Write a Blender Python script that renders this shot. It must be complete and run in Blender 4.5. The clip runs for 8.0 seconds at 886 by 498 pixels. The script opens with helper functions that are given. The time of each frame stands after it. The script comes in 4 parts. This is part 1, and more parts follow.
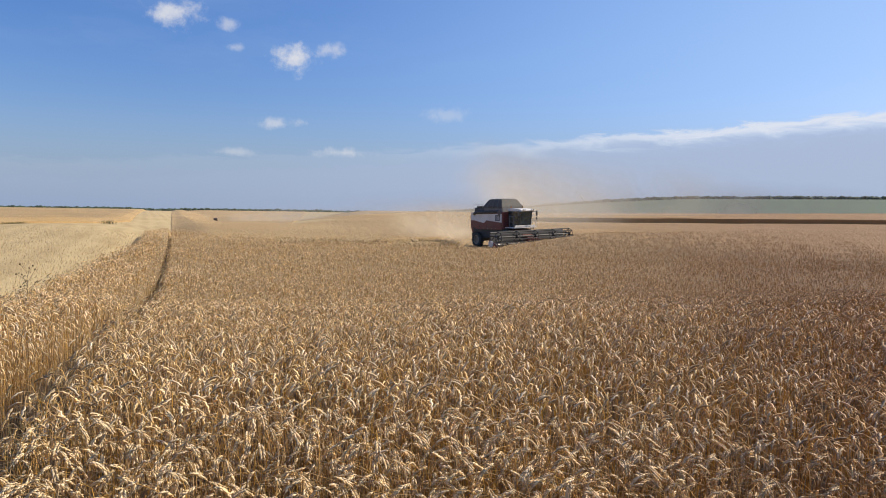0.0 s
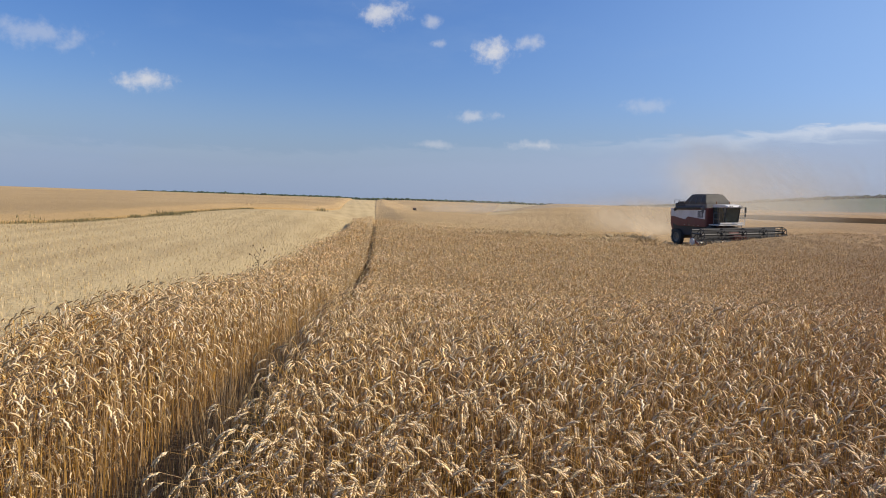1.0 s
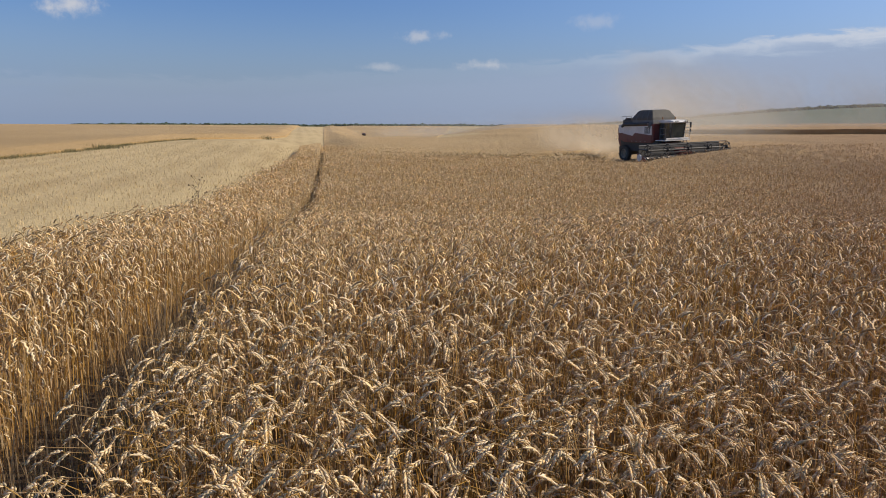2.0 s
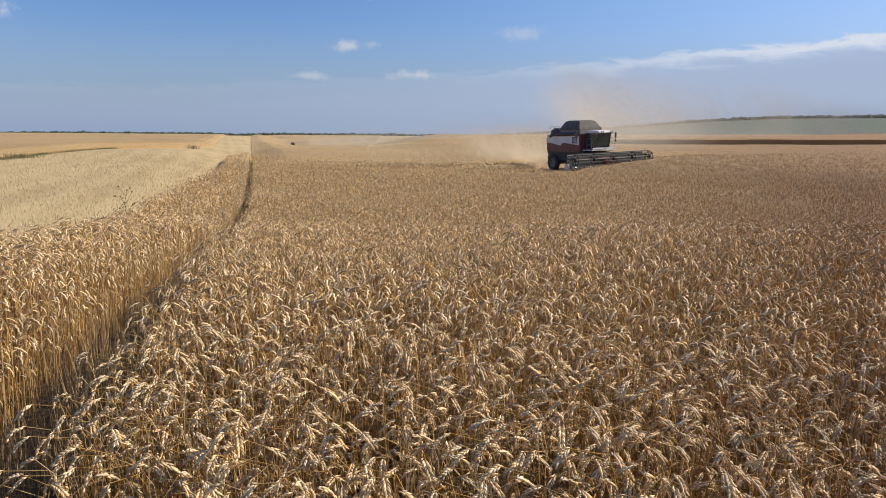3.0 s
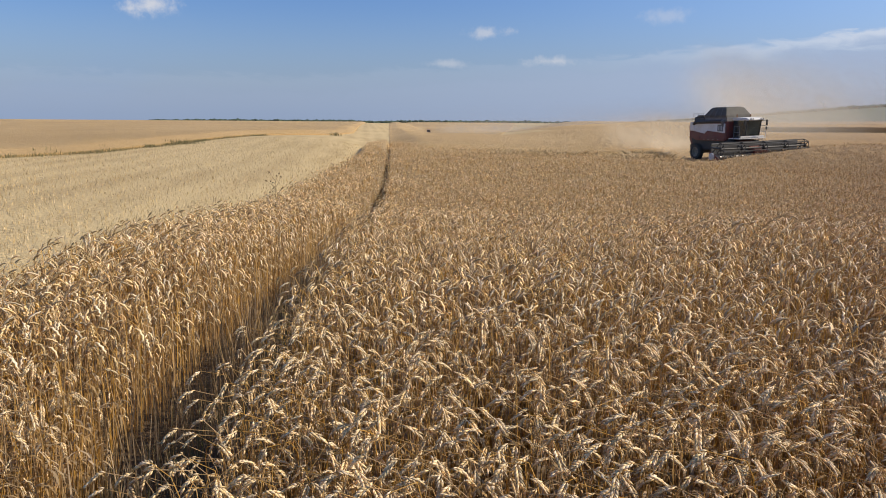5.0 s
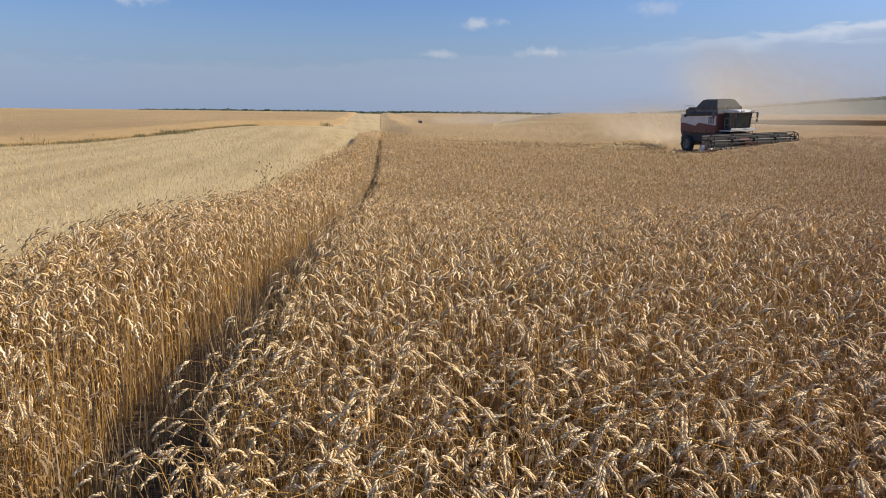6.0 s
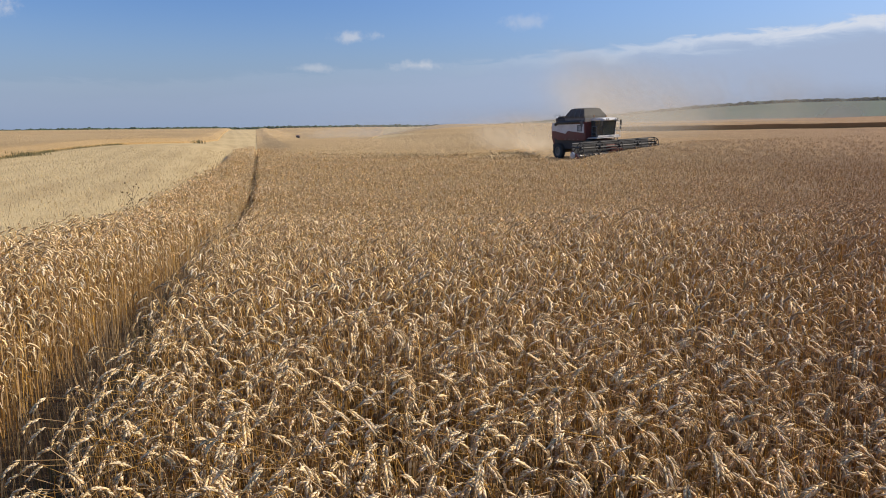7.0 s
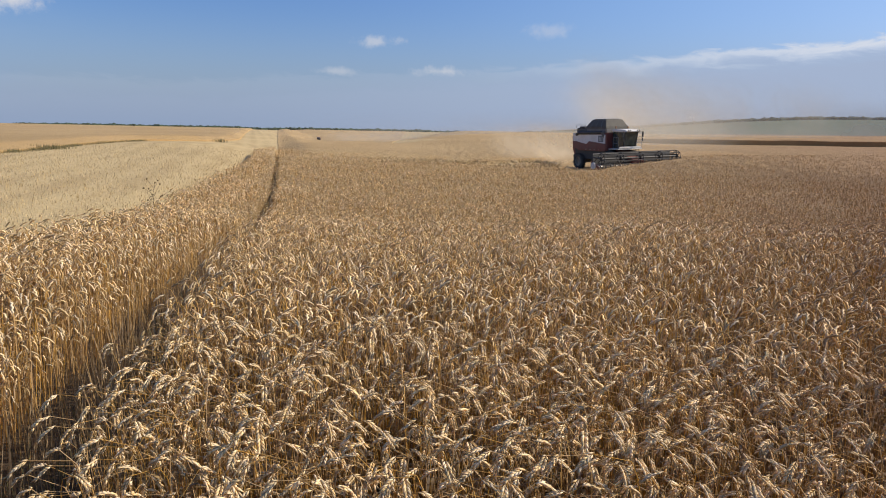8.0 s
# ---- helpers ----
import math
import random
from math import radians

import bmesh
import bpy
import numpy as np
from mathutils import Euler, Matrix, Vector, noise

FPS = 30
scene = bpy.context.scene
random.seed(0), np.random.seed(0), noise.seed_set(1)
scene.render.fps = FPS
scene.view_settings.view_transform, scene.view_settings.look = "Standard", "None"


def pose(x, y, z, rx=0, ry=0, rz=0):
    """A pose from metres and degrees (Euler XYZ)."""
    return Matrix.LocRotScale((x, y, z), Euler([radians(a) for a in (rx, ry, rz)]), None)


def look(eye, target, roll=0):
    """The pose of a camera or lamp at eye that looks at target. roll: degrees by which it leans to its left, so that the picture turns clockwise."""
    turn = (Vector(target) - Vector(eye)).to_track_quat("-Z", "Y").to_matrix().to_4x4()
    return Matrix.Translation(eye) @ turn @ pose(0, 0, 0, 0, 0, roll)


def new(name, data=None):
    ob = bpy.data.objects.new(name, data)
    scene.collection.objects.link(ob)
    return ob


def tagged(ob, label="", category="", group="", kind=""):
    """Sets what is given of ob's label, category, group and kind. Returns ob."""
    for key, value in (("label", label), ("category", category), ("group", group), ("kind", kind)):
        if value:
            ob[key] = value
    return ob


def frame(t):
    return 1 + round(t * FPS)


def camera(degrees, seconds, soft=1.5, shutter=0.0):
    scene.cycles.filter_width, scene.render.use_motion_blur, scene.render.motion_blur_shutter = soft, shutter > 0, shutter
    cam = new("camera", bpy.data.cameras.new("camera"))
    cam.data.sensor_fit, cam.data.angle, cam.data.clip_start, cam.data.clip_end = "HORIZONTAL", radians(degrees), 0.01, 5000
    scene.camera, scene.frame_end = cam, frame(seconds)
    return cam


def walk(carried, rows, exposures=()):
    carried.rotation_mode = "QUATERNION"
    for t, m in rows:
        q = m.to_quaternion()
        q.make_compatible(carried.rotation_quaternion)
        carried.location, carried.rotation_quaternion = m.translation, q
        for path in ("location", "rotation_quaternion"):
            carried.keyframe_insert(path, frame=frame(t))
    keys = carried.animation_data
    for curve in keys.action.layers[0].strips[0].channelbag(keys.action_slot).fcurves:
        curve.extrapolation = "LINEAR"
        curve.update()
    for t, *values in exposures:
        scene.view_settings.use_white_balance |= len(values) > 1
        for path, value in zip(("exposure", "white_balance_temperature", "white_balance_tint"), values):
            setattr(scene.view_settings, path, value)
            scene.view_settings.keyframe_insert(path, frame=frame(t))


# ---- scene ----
# ======== camera: held in the hand, it turns on the spot and sways a little ========
cam = camera(64.1, 8.0, soft=1.0)
EYE = (0.0, 0.0, 1.85)
# seconds, heading (degrees to the right of +y), pitch, roll, sway in metres
TURNS = [
    (0.0, 22.86, -2.88, 0.85, 0.092, 0.014, 0.013),
    (0.2, 21.12, -2.84, 1.14, 0.074, 0.012, 0.015),
    (0.5, 17.53, -3.18, 1.59, 0.047, 0.008, 0.018),
    (0.8, 10.48, -3.38, 1.69, -0.000, 0.009, 0.018),
    (1.0, 7.45, -3.86, 2.00, -0.032, 0.009, 0.018),
    (1.3, 6.77, -3.63, 1.26, -0.064, -0.014, -0.035),
    (1.5, 3.10, 0.70, 0.74, -0.086, -0.029, -0.070),
    (1.6, 5.05, -3.05, 1.66, -0.044, -0.016, -0.060),
    (1.8, 7.76, -7.84, 2.18, 0.041, 0.009, -0.039),
    (2.0, 11.35, -9.88, 0.25, 0.125, 0.035, -0.019),
    (2.2, 15.22, -9.21, -1.46, 0.087, 0.011, -0.018),
    (3.3, 16.88, -9.10, 0.59, -0.023, 0.035, -0.006),
    (3.5, 12.02, -8.42, 0.28, -0.040, 0.024, 0.011),
    (4.0, 5.27, -10.34, 1.40, -0.058, 0.004, 0.009),
    (4.2, 3.93, -11.13, 1.31, -0.052, -0.002, 0.011),
    (4.5, 5.56, -10.32, 0.22, -0.043, -0.012, 0.013),
    (4.7, 6.19, -10.17, 0.34, -0.042, -0.013, 0.012),
    (5.8, 6.50, -10.56, 0.33, -0.035, -0.021, 0.008),
    (6.0, 6.97, -10.88, 0.67, -0.034, -0.022, 0.007),
    (6.2, 6.93, -11.25, 0.74, -0.038, -0.020, 0.008),
    (6.5, 6.57, -10.61, 1.16, -0.044, -0.018, 0.010),
    (6.8, 10.58, -10.38, -1.32, -0.013, -0.032, 0.005),
    (7.0, 16.39, -9.87, -0.60, 0.007, -0.041, 0.001),
    (7.2, 19.86, -9.69, -0.77, 0.008, -0.039, 0.005),
    (7.5, 19.76, -9.12, -0.14, 0.010, -0.037, 0.010),
    (7.8, 19.05, -8.81, 0.96, 0.002, 0.019, -0.002),
    (8.0, 15.06, -9.39, 1.17, -0.003, 0.057, -0.010),
]


def aim(heading, pitch, roll, sway):
    a, p = radians(heading), radians(pitch)
    way = Vector((math.sin(a) * math.cos(p), math.cos(a) * math.cos(p), math.sin(p)))
    eye = Vector(EYE) + Vector(sway)
    return look(eye, eye + way * 10, roll)


EXPOSURES = [(0.0, 0.06), (0.5, 0.0), (1.0, -0.06), (1.5, -0.16), (2.0, -0.24), (2.7, -0.06), (3.5, 0.02), (4.5, -0.04), (6.0, -0.06), (8.0, -0.06)]
walk(cam, [(t, aim(a, p, r, sway)) for t, a, p, r, *sway in TURNS], EXPOSURES)

# ======== world, sun ========
SUN_AZ, SUN_EL = 94.0, 35.0
world = bpy.data.worlds.new("world")
scene.world = world
world.use_nodes = True
wt = world.node_tree
wt.nodes.clear()


class Graph:
    """Short hand for a node tree."""

    def __init__(self, tree):
        self.tree = tree

    def node(self, kind, **props):
        n = self.tree.nodes.new(kind)
        for k, v in props.items():
            setattr(n, k, v)
        return n

    def put(self, socket, value):
        if isinstance(value, bpy.types.NodeSocket):
            self.tree.links.new(value, socket)
        elif value is not None:
            socket.default_value = value

    def math(self, op, a, b=None, c=None, clamp=False):
        n = self.node("ShaderNodeMath", operation=op, use_clamp=clamp)
        for i, v in enumerate((a, b, c)):
            self.put(n.inputs[i], v)
        return n.outputs[0]

    def noise(self, vector, scale, detail=4.0, rough=0.55, distortion=0.0):
        n = self.node("ShaderNodeTexNoise")
        self.put(n.inputs["Vector"], vector)
        n.inputs["Scale"].default_value = scale
        n.inputs["Detail"].default_value = detail
        n.inputs["Roughness"].default_value = rough
        n.inputs["Distortion"].default_value = distortion
        return n.outputs["Fac"]

    def remap(self, v, a, b, lo=0.0, hi=1.0, smooth=True):
        n = self.node("ShaderNodeMapRange", interpolation_type="SMOOTHSTEP" if smooth else "LINEAR")
        for i, x in enumerate((v, a, b, lo, hi)):
            self.put(n.inputs[i], x)
        return n.outputs[0]

    def mix(self, fac, a, b, blend="MIX"):
        n = self.node("ShaderNodeMix", data_type="RGBA", blend_type=blend)
        self.put(n.inputs[0], fac)
        for sock, v in ((n.inputs[6], a), (n.inputs[7], b)):
            if isinstance(v, tuple):
                v = (*v, 1.0) if len(v) == 3 else v
            self.put(sock, v)
        return n.outputs[2]

    def scaled(self, vector, s):
        n = self.node("ShaderNodeVectorMath", operation="MULTIPLY")
        self.put(n.inputs[0], vector)
        n.inputs[1].default_value = s
        return n.outputs[0]


g = Graph(wt)
sky = g.node("ShaderNodeTexSky", sky_type="NISHITA")
sky.sun_disc = False
sky.sun_elevation, sky.sun_rotation = radians(SUN_EL), radians(SUN_AZ)
sky.air_density, sky.dust_density, sky.ozone_density = 1.1, 1.3, 2.0
direction = g.node("ShaderNodeTexCoord").outputs["Generated"]
sep = g.node("ShaderNodeSeparateXYZ")
g.put(sep.inputs[0], direction)
az = g.math("MULTIPLY", g.math("ARCTAN2", sep.outputs[0], sep.outputs[1]), 57.2958)
el = g.math("MULTIPLY", g.math("ARCSINE", sep.outputs[2]), 57.2958)
puff = g.noise(direction, 55.0, 6.0, 0.6)
wisp = g.noise(g.scaled(direction, (9.0, 9.0, 34.0)), 2.2, 6.0, 0.6, 0.6)
cover = None


def cloud(a, e, wide, high, thick):
    """A small fair-weather cloud round a heading and a height in degrees."""
    global cover
    da = g.math("DIVIDE", g.math("SUBTRACT", az, a), wide)
    de = g.math("DIVIDE", g.math("SUBTRACT", el, e), high)
    d = g.math("SQRT", g.math("ADD", g.math("MULTIPLY", da, da), g.math("MULTIPLY", de, de)))
    m = g.math("SUBTRACT", g.math("ADD", g.math("MULTIPLY", puff, 2.2), -0.35), d)
    m = g.math("MULTIPLY", g.remap(m, -0.3, 0.85), thick)
    cover = m if cover is None else g.math("MAXIMUM", cover, m)


cloud(10.9, 11.7, 2.1, 1.3, 0.95)
cloud(13.7, 12.5, 1.7, 0.7, 0.55)
cloud(2.2, 14.4, 2.4, 1.2, 0.85)
cloud(5.9, 13.9, 1.0, 0.6, 0.5)
cloud(6.4, 12.3, 0.8, 0.4, 0.45)
cloud(-15.6, 8.0, 2.3, 1.0, 0.85)
cloud(-22.8, 10.5, 4.6, 1.2, 0.35)
cloud(9.6, 6.8, 2.0, 0.55, 0.55)
cloud(23.0, 7.8, 2.2, 0.7, 0.3)
cloud(6.4, 4.5, 2.2, 0.4, 0.4)
cloud(14.8, 4.7, 3.0, 0.5, 0.6)
# a long low bank with a bright upper rim, rising to the right
edge_h = g.math("ADD", g.remap(az, -5.0, 62.0, 3.4, 7.9, False), g.math("MULTIPLY", g.math("SUBTRACT", wisp, 0.5), 2.0))
under = g.math("SUBTRACT", edge_h, el)
bank = g.math("MULTIPLY", g.remap(under, -0.5, 1.8), g.remap(az, -10.0, 42.0, 0.35, 0.92))
rim = g.math("MULTIPLY", g.math("MULTIPLY", g.remap(under, -0.25, 0.3), g.remap(under, 1.3, 0.15)), g.remap(az, 14.0, 50.0, 0.05, 0.95))
haze = g.remap(el, 9.0, -0.5, 0.0, 0.72)
veil = g.math("MULTIPLY", g.remap(g.noise(g.scaled(direction, (1.0, 1.0, 3.0)), 2.6, 5.0, 0.6), 0.5, 0.75), 0.28)
# a high thin streak of cirrus over the middle of the field
ca = g.math("DIVIDE", g.math("SUBTRACT", az, 2.0), 15.0)
ce = g.math("DIVIDE", g.math("SUBTRACT", el, 19.5), 7.0)
streak = g.remap(g.math("SQRT", g.math("ADD", g.math("MULTIPLY", ca, ca), g.math("MULTIPLY", ce, ce))), 1.0, 0.1, 0.0, 0.55)
veil = g.math("MAXIMUM", veil, g.math("MULTIPLY", streak, g.remap(wisp, 0.25, 0.65, 0.35, 1.0)))
blue = g.node("ShaderNodeHueSaturation")
blue.inputs["Saturation"].default_value = 1.18
g.put(blue.inputs["Color"], g.mix(1.0, sky.outputs[0], (1.02, 1.1, 1.48), "MULTIPLY"))
sky_c = g.mix(veil, blue.outputs[0], (3.0, 4.5, 7.2))
thin = g.math("MULTIPLY", g.math("MULTIPLY", g.remap(az, 0.0, 60.0), g.remap(el, 3.0, 13.0)), 0.5)
sky_c = g.mix(thin, sky_c, (4.4, 6.6, 9.4))
sky_c = g.mix(haze, sky_c, (2.9, 4.05, 6.3))
sky_c = g.mix(bank, sky_c, (4.2, 5.1, 7.0))
sky_c = g.mix(rim, sky_c, (7.8, 8.2, 9.1))
sky_c = g.mix(cover, sky_c, (7.6, 7.7, 8.2))
bg = g.node("ShaderNodeBackground")
g.put(bg.inputs[0], sky_c)
bg.inputs[1].default_value = 0.092
g.put(g.node("ShaderNodeOutputWorld").inputs[0], bg.outputs[0])

sun = new("sun", bpy.data.lights.new("sun", "SUN"))
sun.data.energy, sun.data.angle, sun.data.color = 5.3, radians(0.6), (1.0, 0.89, 0.73)
sa, se = radians(SUN_AZ), radians(SUN_EL)
sun.matrix_world = look((40 * math.sin(sa), 40 * math.cos(sa), 40 * math.tan(se)), (0, 0, 0))

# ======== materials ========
def browned_east(n, where, c):
    """Darker, browner crop colour towards the east, by bearing, with a ragged border."""
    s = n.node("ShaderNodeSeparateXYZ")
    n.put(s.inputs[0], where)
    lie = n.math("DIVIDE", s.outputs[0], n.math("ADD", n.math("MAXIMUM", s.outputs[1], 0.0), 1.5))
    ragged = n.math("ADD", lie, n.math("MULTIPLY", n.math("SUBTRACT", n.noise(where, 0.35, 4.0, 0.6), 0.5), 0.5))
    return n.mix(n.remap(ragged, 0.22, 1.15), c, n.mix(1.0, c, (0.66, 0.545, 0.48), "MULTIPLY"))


def material(name, base, dark, rough=0.8, scale=8.0, fine=60.0, bump=0.2, metal=0.0, spread=0.0, translucent=0.0, island=False, wheat=False):
    """A surface with coarse and fine variation between two colours, and fine relief."""
    m = bpy.data.materials.new(name)
    m.use_nodes = True
    n = Graph(m.node_tree)
    bsdf = m.node_tree.nodes["Principled BSDF"]
    geo = n.node("ShaderNodeNewGeometry")
    where = geo.outputs["Position"] if not island else n.node("ShaderNodeTexCoord").outputs["Object"]
    big = n.noise(where, scale, 5.0, 0.6)
    small = n.noise(where, fine, 4.0, 0.65)
    fac = n.math("ADD", n.math("MULTIPLY", n.remap(big, 0.3, 0.7), 0.6), n.math("MULTIPLY", n.remap(small, 0.3, 0.7), 0.4))
    c = n.mix(fac, dark, base)
    if spread:
        rnd = geo.outputs["Random Per Island"]
        v = n.remap(rnd, 0.0, 1.0, 1.0 - spread, 1.0 + spread, False)
        hsv = n.node("ShaderNodeHueSaturation")
        n.put(hsv.inputs["Value"], v)
        n.put(hsv.inputs["Saturation"], n.remap(n.math("FRACT", n.math("MULTIPLY", rnd, 7.3)), 0.0, 1.0, 0.8, 1.15, False))
        n.put(hsv.inputs["Color"], c)
        c = hsv.outputs[0]
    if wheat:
        c = browned_east(n, where, c)
        bsdf.inputs["Specular IOR Level"].default_value = 0.25
    n.put(bsdf.inputs["Base Color"], c)
    bsdf.inputs["Roughness"].default_value = rough
    bsdf.inputs["Metallic"].default_value = metal
    if bump:
        b = n.node("ShaderNodeBump")
        b.inputs["Strength"].default_value = bump
        b.inputs["Distance"].default_value = 0.02
        n.put(b.inputs["Height"], small)
        n.put(bsdf.inputs["Normal"], b.outputs[0])
    if translucent:
        tr = n.node("ShaderNodeBsdfTranslucent")
        n.put(tr.inputs[0], c)
        mx = n.node("ShaderNodeMixShader")
        mx.inputs[0].default_value = translucent
        n.put(mx.inputs[1], bsdf.outputs[0])
        n.put(mx.inputs[2], tr.outputs[0])
        n.put(m.node_tree.nodes["Material Output"].inputs[0], mx.outputs[0])
    return m


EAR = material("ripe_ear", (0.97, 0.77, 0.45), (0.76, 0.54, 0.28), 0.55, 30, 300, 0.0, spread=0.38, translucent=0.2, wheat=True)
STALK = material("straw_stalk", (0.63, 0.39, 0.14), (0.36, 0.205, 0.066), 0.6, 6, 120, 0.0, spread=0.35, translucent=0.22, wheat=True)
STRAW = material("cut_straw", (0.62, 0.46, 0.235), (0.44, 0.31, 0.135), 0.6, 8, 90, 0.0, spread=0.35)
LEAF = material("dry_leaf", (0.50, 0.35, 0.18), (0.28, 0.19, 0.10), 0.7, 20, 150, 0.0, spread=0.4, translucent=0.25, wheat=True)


def field_material(name, light, mid, dark, grain, relief, patch=0.05, rows=0.0, wheat=False):
    """Crop or stubble seen from some way off: drifts of tone, speckle and deep relief."""
    m = bpy.data.materials.new(name)
    m.use_nodes = True
    n = Graph(m.node_tree)
    bsdf = m.node_tree.nodes["Principled BSDF"]
    where = n.node("ShaderNodeNewGeometry").outputs["Position"]
    drift = n.noise(n.scaled(where, (1.0, 0.45, 0.3)), patch, 4.0, 0.55)
    blot = n.noise(where, 0.9, 4.0, 0.6)
    speck = n.noise(where, grain, 3.0, 0.7)
    c = n.mix(n.remap(drift, 0.35, 0.65), mid, light)
    c = n.mix(n.math("MULTIPLY", n.remap(blot, 0.45, 0.75), 0.35), c, mid)
    c = n.mix(n.math("MULTIPLY", n.remap(speck, 0.62, 0.36), 0.6), c, dark)
    if rows:
        w = n.node("ShaderNodeTexWave", wave_type="BANDS", bands_direction="X")
        n.put(w.inputs["Vector"], where)
        w.inputs["Scale"].default_value = rows
        w.inputs["Distortion"].default_value = 3.5
        w.inputs["Detail"].default_value = 3.0
        w.inputs["Detail Scale"].default_value = 0.6
        c = n.mix(n.math("MULTIPLY", w.outputs["Fac"], 0.5), c, light)
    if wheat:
        c = browned_east(n, where, c)
    n.put(bsdf.inputs["Base Color"], c)
    bsdf.inputs["Roughness"].default_value = 0.9
    b = n.node("ShaderNodeBump")
    b.inputs["Strength"].default_value = relief
    b.inputs["Distance"].default_value = 0.2 if relief > 0.7 else 0.12
    n.put(b.inputs["Height"], speck)
    n.put(bsdf.inputs["Normal"], b.outputs[0])
    return m


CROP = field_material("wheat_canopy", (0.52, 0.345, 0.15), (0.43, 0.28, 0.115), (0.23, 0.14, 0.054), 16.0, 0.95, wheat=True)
# paler copy of the canopy colour, for the far crop
CROP_FAR = field_material("paler_far_canopy", (0.58, 0.39, 0.175), (0.485, 0.32, 0.135), (0.29, 0.18, 0.07), 9.0, 0.8, wheat=True)
STUBBLE = field_material("stubble", (0.61, 0.455, 0.22), (0.47, 0.335, 0.148), (0.34, 0.23, 0.10), 7.0, 0.6, 0.12, rows=0.14)
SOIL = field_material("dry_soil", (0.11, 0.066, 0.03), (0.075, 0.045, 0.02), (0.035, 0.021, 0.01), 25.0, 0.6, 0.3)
GREEN = field_material("green_crop", (0.10, 0.14, 0.065), (0.085, 0.12, 0.058), (0.055, 0.08, 0.04), 0.8, 0.3, 0.008)
WOOD = material("woodland_leaves", (0.055, 0.085, 0.04), (0.03, 0.045, 0.025), 0.9, 0.2, 1.2, 0.0)
WEED = material("weed_leaves", (0.21, 0.18, 0.075), (0.11, 0.10, 0.042), 0.8, 4, 40, 0.0, spread=0.3, translucent=0.2)
WEED_DRY = material("dry_weed", (0.22, 0.16, 0.09), (0.10, 0.07, 0.04), 0.9, 12, 90, 0.0, spread=0.3)
RED = material("dusty_red_paint", (0.20, 0.042, 0.032), (0.17, 0.075, 0.055), 0.5, 1.2, 30, 0.05, island=True)
WHITE = material("dusty_white_paint", (0.80, 0.77, 0.72), (0.62, 0.57, 0.50), 0.55, 1.1, 25, 0.05, island=True)
GREY = material("grey_painted_steel", (0.20, 0.19, 0.18), (0.13, 0.12, 0.11), 0.6, 1.5, 30, 0.08, island=True)
BLACK = material("black_plastic", (0.035, 0.034, 0.033), (0.06, 0.052, 0.043), 0.6, 1.5, 40, 0.05, island=True)
TARP = material("dusty_tank_cover", (0.13, 0.115, 0.09), (0.08, 0.072, 0.06), 0.85, 1.5, 25, 0.15, island=True)
RUBBER = material("dusty_tyre_rubber", (0.05, 0.046, 0.04), (0.11, 0.09, 0.065), 0.9, 3, 40, 0.2, island=True)
STEEL = material("worn_steel", (0.42, 0.40, 0.37), (0.26, 0.23, 0.2), 0.45, 3, 50, 0.1, metal=0.7, island=True)
RIM = material("dusty_rim_paint", (0.36, 0.28, 0.19), (0.22, 0.165, 0.11), 0.55, 3, 40, 0.05, island=True)
ORANGE = material("orange_beacon", (0.35, 0.14, 0.04), (0.25, 0.1, 0.03), 0.35, 5, 50, 0.0, island=True)

GLASS = bpy.data.materials.new("tinted_glass")
GLASS.use_nodes = True
gb = GLASS.node_tree.nodes["Principled BSDF"]
gb.inputs["Base Color"].default_value = (0.10, 0.13, 0.12, 1)
gb.inputs["Roughness"].default_value = 0.06
gb.inputs["Transmission Weight"].default_value = 0.55
gb.inputs["IOR"].default_value = 1.45


def dust_material(name, color, density, scale):
    """Drifting dust: soft at the rim of its sheet, broken up inside."""
    m = bpy.data.materials.new(name)
    m.use_nodes = True
    n = Graph(m.node_tree)
    tc = n.node("ShaderNodeTexCoord")
    uv = n.node("ShaderNodeUVMap")
    s = n.node("ShaderNodeSeparateXYZ")
    n.put(s.inputs[0], uv.outputs[0])
    du = n.math("MULTIPLY", n.math("SUBTRACT", s.outputs[0], 0.5), 2.0)
    dv = n.math("MULTIPLY", n.math("SUBTRACT", s.outputs[1], 0.5), 2.0)
    d = n.math("SQRT", n.math("ADD", n.math("MULTIPLY", du, du), n.math("MULTIPLY", dv, dv)))
    cloudy = n.noise(tc.outputs["Object"], scale, 5.0, 0.55, 0.4)
    soft = n.remap(d, 1.0, 0.1)
    a = n.math("MULTIPLY", n.math("MULTIPLY", soft, n.remap(cloudy, 0.25, 0.75, 0.25, 1.0)), density, clamp=True)
    tr = n.node("ShaderNodeBsdfTransparent")
    df = n.node("ShaderNodeBsdfDiffuse")
    df.inputs[0].default_value = (*color, 1)
    mx = n.node("ShaderNodeMixShader")
    n.put(mx.inputs[0], a)
    n.put(mx.inputs[1], tr.outputs[0])
    n.put(mx.inputs[2], df.outputs[0])
    n.put(m.node_tree.nodes["Material Output"].inputs[0], mx.outputs[0])
    return m


DUST = dust_material("chaff_dust", (0.56, 0.45, 0.31), 0.95, 0.2)
DUST_HAZE = dust_material("dust_haze", (0.36, 0.335, 0.31), 0.9, 0.03)
DUST_THIN = dust_material("thin_dust", (0.50, 0.43, 0.335), 0.5, 0.07)

# ======== the lie of the land ========
def smooth(a, b, v):
    t = np.clip((np.asarray(v, float) - a) / (b - a), 0, 1)
    return t * t * (3 - 2 * t)


